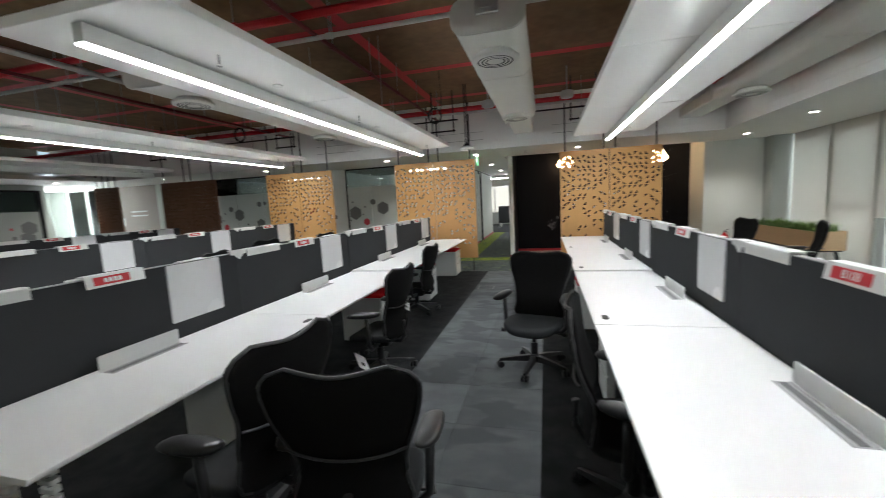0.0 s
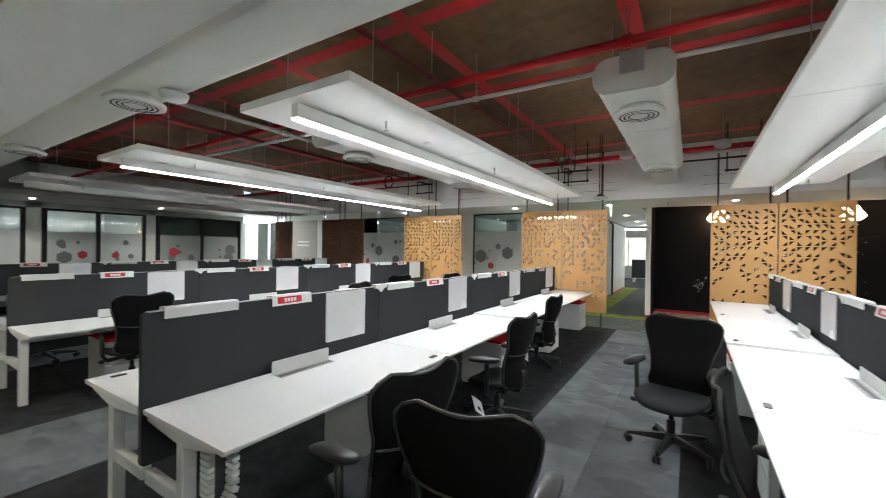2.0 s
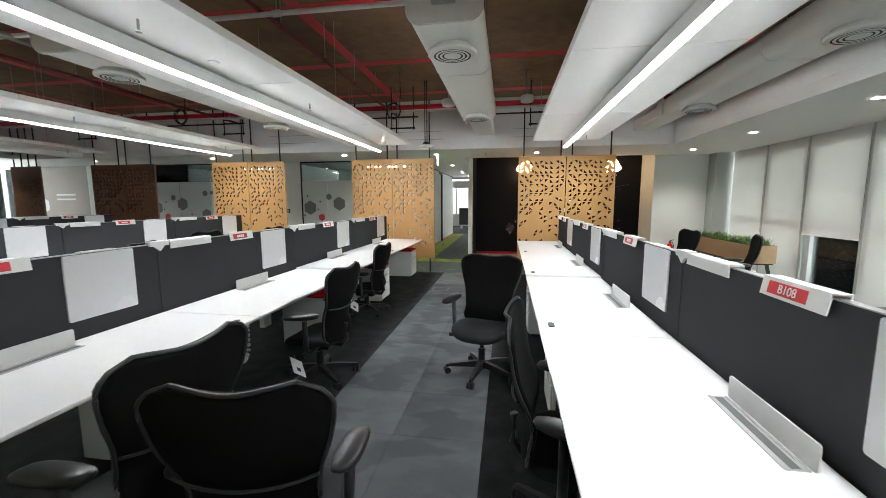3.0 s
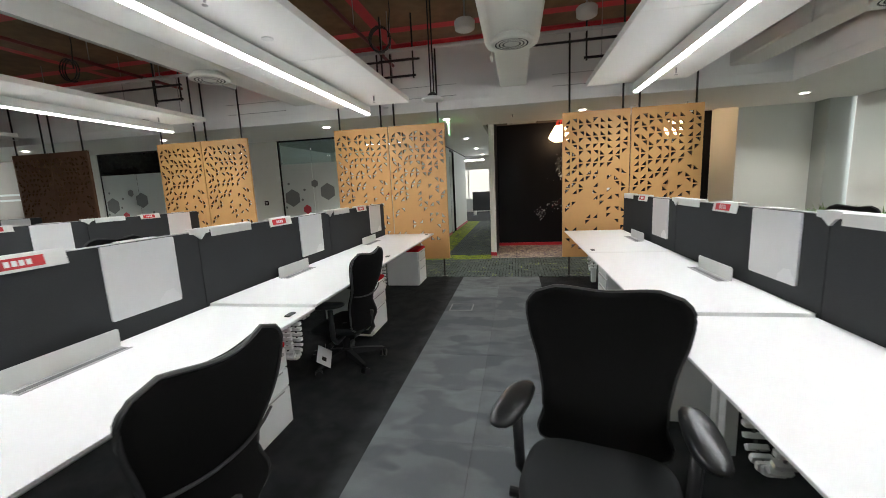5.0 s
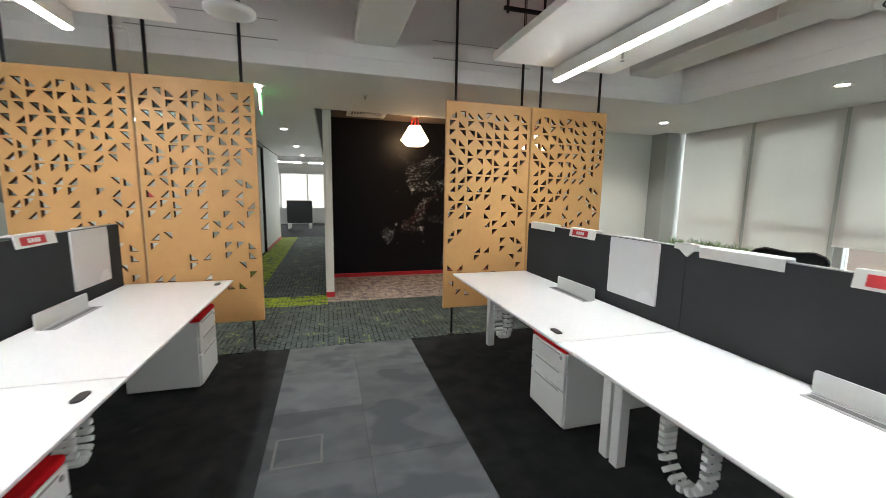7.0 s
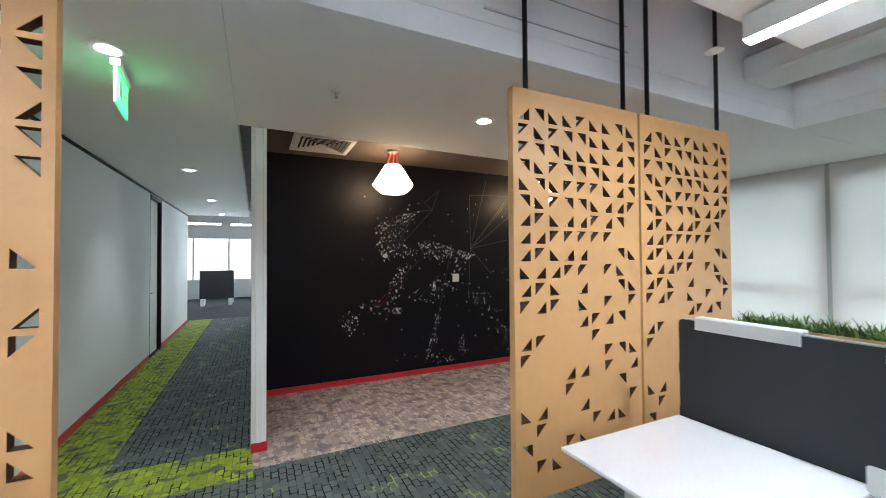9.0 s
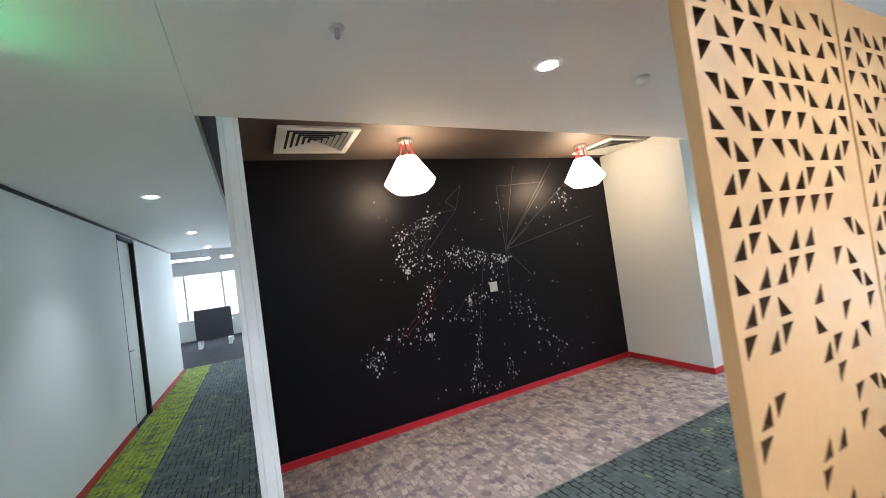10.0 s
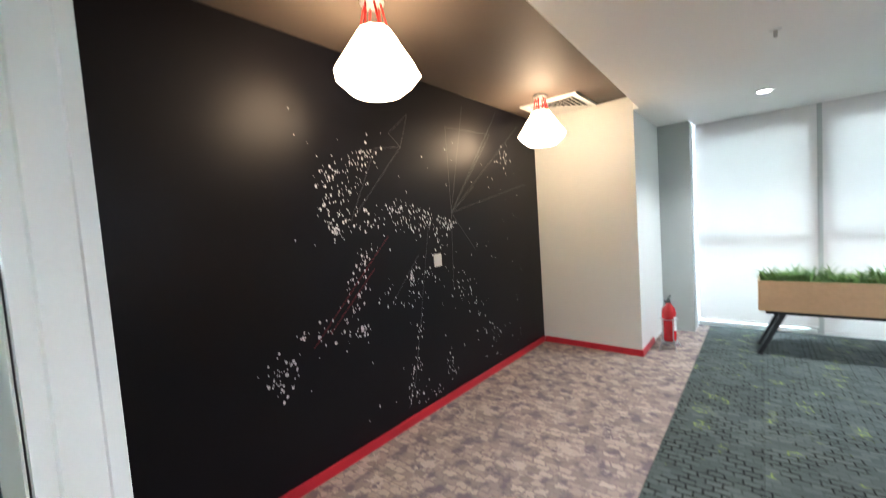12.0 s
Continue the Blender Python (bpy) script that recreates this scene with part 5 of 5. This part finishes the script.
def pendant(x, y):
    p = empty("pendant_lamp", "faceted opal pendant lamp on red cords, lit warm", "pendant lamp", group="pendant lamps")
    zt = RECESS
    part("ceiling_rose", lathe(bmesh.new(), [(0.060, -0.028), (0.066, -0.02), (0.066, 0)], (x, y, zt), 20), M_STEEL, p, smooth=False)
    for k in range(6):
        a = 2 * math.pi * k / 6
        part("cord", rod(bmesh.new(), (x + 0.045 * math.cos(a), y + 0.045 * math.sin(a), zt - 0.025), (x + 0.075 * math.cos(a + 0.2), y + 0.075 * math.sin(a + 0.2), zt - 0.166), 0.006, seg=6), M_CORD, p, "red fabric cord")
    bm = bmesh.new()
    seg = 9
    prof = [(0.14, -0.490), (0.205, -0.437), (0.238, -0.395), (0.09, -0.165)]
    rings = [[bm.verts.new((x + r * math.cos(2 * math.pi * (i + 0.5 * (j % 2)) / seg), y + r * math.sin(2 * math.pi * (i + 0.5 * (j % 2)) / seg), zt + z)) for i in range(seg)] for j, (r, z) in enumerate(prof)]
    for j, (a, b) in enumerate(zip(rings, rings[1:])):
        for i in range(seg):
            if j % 2 == 0:
                bm.faces.new((a[i], a[(i + 1) % seg], b[i]))
                bm.faces.new((a[(i + 1) % seg], b[(i + 1) % seg], b[i]))
            else:
                bm.faces.new((a[i], a[(i + 1) % seg], b[(i + 1) % seg]))
                bm.faces.new((a[i], b[(i + 1) % seg], b[i]))
    bm.faces.new(rings[0][::-1])
    bm.faces.new(rings[-1])
    part("shade", bm, L_PEND, p, "faceted opal shade")
    return p


pendant(1.213, 10.44)
pendant(3.49, 10.55)


def ceiling_vent(x0, x1, y0, y1):
    v = empty("ceiling_vent", "square white four-way ceiling vent", "air vent", group="ceiling vents")
    z = RECESS
    bm = bmesh.new()
    for a in ((x0, x1, y0, y0 + 0.05), (x0, x1, y1 - 0.05, y1), (x0, x0 + 0.05, y0 + 0.05, y1 - 0.05), (x1 - 0.05, x1, y0 + 0.05, y1 - 0.05)):
        box(bm, *a, z - 0.022, z - 0.001)
    part("frame", bm, M_WHITE, v)
    part("backing", abox(x0 + 0.05, x1 - 0.05, y0 + 0.05, y1 - 0.05, z - 0.004, z - 0.001), M_DARK, v, "dark opening")
    w = (x1 - x0) / 2 - 0.05
    cx, cy = (x0 + x1) / 2, (y0 + y1) / 2
    for k in range(6):
        r0 = w * (1 - k / 6.0)
        r1 = r0 - w / 6 * 0.62
        bm = bmesh.new()
        o = [bm.verts.new((cx + a * r0, cy + b * r0, z - 0.020)) for a, b in ((-1, -1), (1, -1), (1, 1), (-1, 1))]
        i_ = [bm.verts.new((cx + a * r1, cy + b * r1, z - 0.008)) for a, b in ((-1, -1), (1, -1), (1, 1), (-1, 1))]
        for e in range(4):
            bm.faces.new((o[e], o[(e + 1) % 4], i_[(e + 1) % 4], i_[e]))
        bmesh.ops.solidify(bm, geom=bm.faces[:], thickness=0.002)
        part("slat", bm, M_WHITE, v)
    return v


ceiling_vent(0.12, 0.74, 10.16, 10.78)
ceiling_vent(3.67, 4.29, 10.25, 10.87)

sw = empty("wall_switch", "small square white wall plate on the black wall", "switch")
part("plate", abox(2.285, 2.385, 11.048, 11.0595, 1.225, 1.335, bevel=0.003), M_WHITE, sw)
part("rocker", abox(2.312, 2.358, 11.044, 11.048, 1.25, 1.31), M_BOARD, sw)
sw2 = empty("wall_socket", "small black wall plate beside the glass", "socket")
part("plate", abox(-5.41, -5.31, NORTH - 0.012, NORTH - 0.001, 1.24, 1.34, bevel=0.003), M_DARK, sw2)
part("rocker", abox(-5.385, -5.335, NORTH - 0.016, NORTH - 0.012, 1.265, 1.315), M_GREYP, sw2)


def mural():
    """Painted constellation: drifts of white dots and thin lines on the black wall."""
    rnd = random.Random(21)
    m = empty("wall_mural_art", "constellation mural of white dots and thin lines on black", "mural")
    y = 11.0585
    dots = []
    def dot(x, z, big=1.0):
        dots.append((x, z, big * (0.0034 + 0.0065 * rnd.random() ** 2)))
    def drift(cx, cz, spread, n, big=1.0):
        for _ in range(n):
            dot(rnd.gauss(cx, spread), rnd.gauss(cz, spread), big)
    def stroke(points, spread, n):
        for _ in range(n):
            u = rnd.random() * (len(points) - 1)
            k = int(u)
            (xa, za), (xb, zb) = points[k], points[k + 1]
            dot(rnd.gauss(xa + (xb - xa) * (u - k), spread), rnd.gauss(za + (zb - za) * (u - k), spread))
    # head and visor
    stroke([(1.75, 2.16), (1.56, 2.11), (1.40, 2.03), (1.27, 1.98), (1.24, 1.83), (1.28, 1.68), (1.31, 1.58)], 0.04, 105)
    stroke([(1.60, 2.00), (1.42, 1.92), (1.38, 1.75), (1.44, 1.62)], 0.06, 50)
    # outstretched arm and shoulder
    stroke([(1.46, 1.62), (1.80, 1.68), (2.02, 1.64), (2.29, 1.58), (2.51, 1.52)], 0.06, 130)
    stroke([(1.75, 1.76), (2.05, 1.74), (2.33, 1.67), (2.54, 1.58)], 0.02, 42)
    # trunk and forearm
    stroke([(1.60, 1.42), (1.47, 1.33), (1.50, 1.21), (1.41, 1.11), (1.36, 0.97), (1.46, 0.88)], 0.045, 78)
    stroke([(1.46, 0.88), (1.27, 0.84), (1.12, 0.98), (0.97, 0.94)], 0.045, 32)
    drift(0.85, 0.76, 0.07, 54)
    # lower limbs
    stroke([(1.72, 1.06), (1.96, 0.98), (2.06, 1.18), (2.24, 1.19), (2.36, 1.30)], 0.06, 60)
    stroke([(2.07, 0.80), (2.02, 0.53), (1.96, 0.35), (1.84, 0.19)], 0.03, 40)
    stroke([(1.98, 0.20), (2.14, 0.13), (2.43, 0.19), (2.42, 0.40)], 0.05, 46)
    stroke([(2.58, 1.10), (2.81, 0.89), (3.04, 0.53), (3.29, 0.25)], 0.07, 60)
    drift(3.58, 2.25, 0.07, 30)
    for cx, cz in ((1.31, 1.59), (2.00, 1.17), (1.46, 0.88), (2.54, 1.57)):
        drift(cx, cz, 0.024, 18, 1.25)
    for _ in range(110):
        dot(rnd.uniform(1.0, 3.9), rnd.uniform(0.2, 2.4), 0.75)
    bm = bmesh.new()
    for x, z, r in dots:
        if 0.0 < x < 4.25 and 0.12 < z < 2.75:
            a0 = rnd.random()
            vs = [bm.verts.new((x + r * math.cos(a0 + k * math.pi / 3), y, z + 1.25 * r * math.sin(a0 + k * math.pi / 3))) for k in range(6)]
            bm.faces.new(vs)
    tagged(part("dots", bm, M_DOT, m, "white dots"), kind="stuff")
    def line(a, b, w):
        d = Vector((b[0] - a[0], 0, b[1] - a[1]))
        n = Vector((-d.z, 0, d.x)).normalized() * w
        bm = bmesh.new()
        bm.faces.new([bm.verts.new((p[0] + s * n.x, y + 0.0005, p[1] + s * n.z)) for p, s in ((a, 1), (a, -1), (b, -1), (b, 1))])
        return bm
    hub = (2.58, 1.69)
    for p in ((2.97, 1.94), (4.07, 2.00), (3.95, 2.67), (3.47, 2.74), (2.85, 2.69), (2.93, 1.32), (2.57, 2.46), (3.32, 2.49), (2.54, 1.0)):
        part("line", line(hub, p, 0.0021), M_LINE, m, "thin grey line")
    for a, b in (((2.08, 2.49), (1.86, 2.31)), ((1.86, 2.31), (1.98, 2.22)), ((2.08, 2.49), (1.98, 2.22)), ((1.98, 2.22), (1.71, 2.18)), ((1.71, 2.18), (1.44, 1.65)), ((1.98, 2.22), (1.49, 1.70)), ((2.57, 2.46), (3.32, 2.49)),
                 ((1.96, 0.35), (2.08, 0.84)), ((2.10, 1.35), (1.78, 1.02)), ((1.96, 0.35), (1.86, 0.14)), ((2.25, 1.6), (2.0, 0.5))):
        part("line", line(a, b, 0.0017), M_LINE, m, "thin grey line")
    for a, b in (((1.78, 1.53), (1.07, 0.86)), ((1.62, 1.30), (1.20, 0.92))):
        part("line", line(a, b, 0.0022), M_LINER, m, "thin dark red line")
    return m


mural()

# fire extinguisher on its stand
fe = empty("fire_extinguisher", "red fire extinguisher on a chrome floor stand", "fire extinguisher", pose(4.70, 9.69, 0))
part("cylinder", lathe(bmesh.new(), [(0.05, 0.09), (0.068, 0.10), (0.072, 0.12), (0.072, 0.42), (0.062, 0.47), (0.032, 0.505), (0.025, 0.53)], (0, 0, 0), 24), M_EXTRED, fe, smooth=True)
part("valve", rod(rod(bmesh.new(), (0, 0, 0.53), (0, 0, 0.565), 0.022), (-0.01, 0, 0.575), (0.075, -0.01, 0.60), 0.010, seg=8), M_BLACKP, fe)
part("label", extruded(bmesh.new(), [(0.0735 * math.cos(radians(a)), 0.0735 * math.sin(radians(a))) for a in range(-130, -49, 10)] + [(0.0725 * math.cos(radians(a)), 0.0725 * math.sin(radians(a))) for a in range(-50, -131, -10)], "z", 0.22, 0.38), M_BOARD, fe, "white instruction label")
part("hose", sweep(bmesh.new(), [(0.0, 0.03, 0.545), (0.07, 0.05, 0.54), (0.10, 0.03, 0.46), (0.095, 0.0, 0.30), (0.09, -0.01, 0.20)], 0.009, 8), M_BLACKP, fe, smooth=True)
for a in (35, 145, 215, 325):
    c_, s_ = math.cos(radians(a)), math.sin(radians(a))
    part("stand_leg", sweep(bmesh.new(), [(0.085 * c_, 0.085 * s_, 0.36), (0.088 * c_, 0.088 * s_, 0.12), (0.15 * c_, 0.15 * s_, 0.006)], 0.006, 6), M_STEEL, fe)
part("stand_ring", sweep(bmesh.new(), [(0.086 * math.cos(2 * math.pi * k / 24), 0.086 * math.sin(2 * math.pi * k / 24), 0.35) for k in range(25)], 0.005, 6), M_STEEL, fe)
part("stand_tray", lathe(bmesh.new(), [(0.080, 0.078), (0.086, 0.088)], (0, 0, 0), 20), M_STEEL, fe)

# planters


def blade(bm, base, yaw, lean, length, width, rnd):
    d = Vector((math.cos(yaw), math.sin(yaw), 0))
    n = Vector((-math.sin(yaw), math.cos(yaw), 0))
    prev = None
    for k in range(4):
        u = k / 3
        p = Vector(base) + d * (length * lean * u * u) + Vector((0, 0, length * (u - 0.45 * lean * u * u)))
        w = width * (0.35 + 1.3 * u) * (1 - u) + 0.0006
        q = [bm.verts.new(p + n * w), bm.verts.new(p - n * w)]
        if prev:
            bm.faces.new((prev[0], prev[1], q[1], q[0]))
        prev = q


def planter(x0, x1, y0, y1, z0, z1, leafy, seed, along):
    p = empty("planter", "oak planter box of green plants on black legs", "planter", group="planters")
    t = 0.018
    part("box", box(box(box(box(abox(x0, x1, y0, y0 + t, z0, z1, bevel=0.002), x0, x1, y1 - t, y1, z0, z1, bevel=0.002), x0, x0 + t, y0 + t, y1 - t, z0, z1), x1 - t, x1, y0 + t, y1 - t, z0, z1), x0 + t, x1 - t, y0 + t, y1 - t, z0, z0 + t), M_WOODBOX, p)
    part("soil", abox(x0 + t, x1 - t, y0 + t, y1 - t, z0 + t, z1 - 0.04), M_SOIL, p)
    for x, sx in ((x0 + 0.03, -1), (x1 - 0.03, 1)):
        for y, sy in ((y0 + 0.10, -1), (y1 - 0.10, 1)):
            dx, dy = (0.0, 0.10 * sy) if along == "y" else (0.0, 0.02 * sy)
            bm = bmesh.new()
            lo = [(x - 0.02, y + dy - 0.022), (x + 0.02, y + dy - 0.022), (x + 0.02, y + dy + 0.022), (x - 0.02, y + dy + 0.022)]
            hi = [(x - 0.02, y - dy - 0.026), (x + 0.02, y - dy - 0.026), (x + 0.02, y - dy + 0.026), (x - 0.02, y - dy + 0.026)]
            a = [bm.verts.new((*q, 0.0)) for q in lo]
            b = [bm.verts.new((*q, z0 - 0.03)) for q in hi]
            bm.faces.new(a[::-1])
            bm.faces.new(b)
            for i in range(4):
                bm.faces.new((a[i], a[(i + 1) % 4], b[(i + 1) % 4], b[i]))
            part("leg", bm, M_ROD, p, "black steel leg")
    part("frame", abox(x0 + 0.005, x1 - 0.005, y0 + 0.06, y1 - 0.06, z0 - 0.03, z0 - 0.001), M_ROD, p, "black steel frame")
    rnd = random.Random(seed)
    bm = bmesh.new()
    n = int((450 if leafy else 1000) * (x1 - x0) * (y1 - y0))
    for _ in range(n):
        b = (x0 + 0.03 + rnd.random() * (x1 - x0 - 0.06), y0 + 0.03 + rnd.random() * (y1 - y0 - 0.06), z1 - 0.05)
        clump = 0.55 + 0.45 * math.sin(b[1] * 9 + 2 * math.sin(b[0] * 11))
        if leafy:
            blade(bm, b, rnd.random() * 6.28, 0.5 + 0.7 * rnd.random(), 0.16 + 0.14 * rnd.random(), 0.05 + 0.03 * rnd.random(), rnd)
        else:
            for _ in range(2):
                blade(bm, b, rnd.random() * 6.28, 0.3 + 0.9 * rnd.random(), 0.12 + 0.17 * clump * rnd.random(), 0.007 + 0.009 * rnd.random(), rnd)
    tagged(part("foliage", bm, M_LEAF, p, "green leaves"), kind="stuff")
    return p


planter(4.88, 5.30, 6.82, 8.90, 0.47, 0.78, False, 4, "y")
planter(-5.62, -4.13, SOUTH + 0.09, -1.0, 0.43, 0.78, True, 9, "x")

# far office: a desk screen, its desk and a light
fs = empty("desk_screen", "dark grey desk screen in the far office", "desk screen", group="desk screens")
part("felt_panel", abox(-1.88, -0.87, 21.4, 21.44, 0.22, 1.16, bevel=0.01), M_SCREEN, fs)
part("foot", abox(-1.83, -1.73, 21.2, 21.6, 0, 0.218), M_WHITE, fs)
part("foot", abox(-1.02, -0.92, 21.2, 21.6, 0, 0.218), M_WHITE, fs)
fd = empty("desk", "white desk behind the screen in the far office", "desk", group="bench desks")
part("tabletop", abox(-1.88, -0.87, 21.45, 22.2, 0.71, 0.735), M_DESK, fd)
for x in (-1.83, -0.97):
    part("leg", abox(x, x + 0.06, 22.1, 22.16, 0, 0.71), M_WHITE, fd)
for x in (-2.6, -0.9, 0.8):
    f = empty("linear_light", "white linear ceiling light in the far office, on", "light", group="linear lights")
    part("diffuser", abox(x, x + 1.4, 20.2, 20.28, 2.62, 2.66), L_WEST, f)
    part("housing", abox(x, x + 1.4, 20.19, 20.29, 2.661, 2.70), M_WHITE, f)
    for xx in (x + 0.2, x + 1.2):
        part("hanger", rod(bmesh.new(), (xx, 20.24, 2.70), (xx, 20.24, SLAB), 0.005, seg=6), M_STEEL, f)
for x, y in ((-3.6, 11.4), (-8.0, 11.4)):
    f = empty("linear_light", "white linear ceiling light in a meeting room, on", "light", group="linear lights")
    part("diffuser", abox(x, x + 1.3, y, y + 0.06, 2.60, 2.63), L_TUBE, f)
    part("housing", abox(x - 0.01, x + 1.31, y - 0.01, y + 0.07, 2.631, LOW + 0.049), M_WHITE, f)
for y in (0.2, 2.6):
    f = empty("linear_light", "white linear ceiling light in a western room, on", "light", group="linear lights")
    part("diffuser", abox(-15.2, -15.14, y, y + 1.3, 2.58, 2.61), L_WEST, f)
    part("housing", abox(-15.21, -15.13, y - 0.01, y + 1.31, 2.611, LOW - 0.001), M_WHITE, f)

# ---- carpet tiles ----


def tile_mesh(w, d, mat):
    return link_mesh("carpet_tile", extruded(bmesh.new(), [(0.001, 0.001), (w - 0.001, 0.001), (w - 0.001, d - 0.001), (0.001, d - 0.001)], "z", -0.006, 0.0), mat)


def tiles(name, label, x0, y0, nx, ny, w, d, mats, pick, lift=0.0):
    """A field of carpet tiles, each an object; pick(i, j) names one of the materials or None."""
    fl = empty(name, label, "carpet", kind="structure")
    mes = {k: tile_mesh(w, d, m) for k, m in mats.items()}
    for i in range(nx):
        for j in range(ny):
            k = pick(i, j)
            if k:
                piece("carpet_tile", mes[k], fl, pose(x0 + i * w, y0 + j * d, lift))
    return fl


tiles("carpet_strip", "mottled grey carpet tiles down the aisle", -0.58, 7.76 - 18 * 0.60, 2, 18, 0.60, 0.60, {"s": M_STRIP}, lambda i, j: "s", 0.0015)
for x in (-4.20, -7.73):
    tiles("carpet_strip", "mottled grey carpet tiles down an aisle", x, 7.76 - 15 * 0.62, 2, 15, 0.60, 0.62, {"s": M_STRIP}, lambda i, j: "s", 0.0015)
GT = 0.51


def corridor_pick(i, j):
    x, y = -1.715 + GT * (i + 0.5), 7.77 + GT * (j + 0.5)
    if x > -0.2 and y > 9.38:
        return None
    if y > 9.9 and x < -1.25:
        return "l"
    if 9.27 < y < 9.7 and x < -0.2:
        return "l"
    return "g"


tiles("carpet_corridor", "streaked green-grey carpet tiles with lime borders", -1.715, 7.77, 3, 20, 0.495, GT, {"g": M_GREEN, "l": M_LIME}, corridor_pick, 0.001)
tiles("carpet_lobby", "streaked green-grey carpet tiles before the alcove", -0.23, 7.77, 12, 3, 0.513, 0.5463, {"g": M_GREEN}, lambda i, j: "g", 0.001)
tiles("carpet_side", "streaked green-grey carpet tiles by the windows", 3.95, 1.77, 4, 12, 0.49, 0.5, {"g": M_GREEN}, lambda i, j: "g", 0.001)
tiles("carpet_alcove", "beige and mauve mosaic carpet tiles in the alcove", -0.238, 9.41, 12, 3, 0.509, 0.548, {"m": M_MOSAIC}, lambda i, j: "m" if i < 9 or j == 0 else None, 0.001)
tiles("carpet_west", "streaked green-grey carpet tiles along the glass rooms", -9.64, 7.77, 16, 4, 0.495, 0.495, {"g": M_GREEN}, lambda i, j: "g", 0.001)
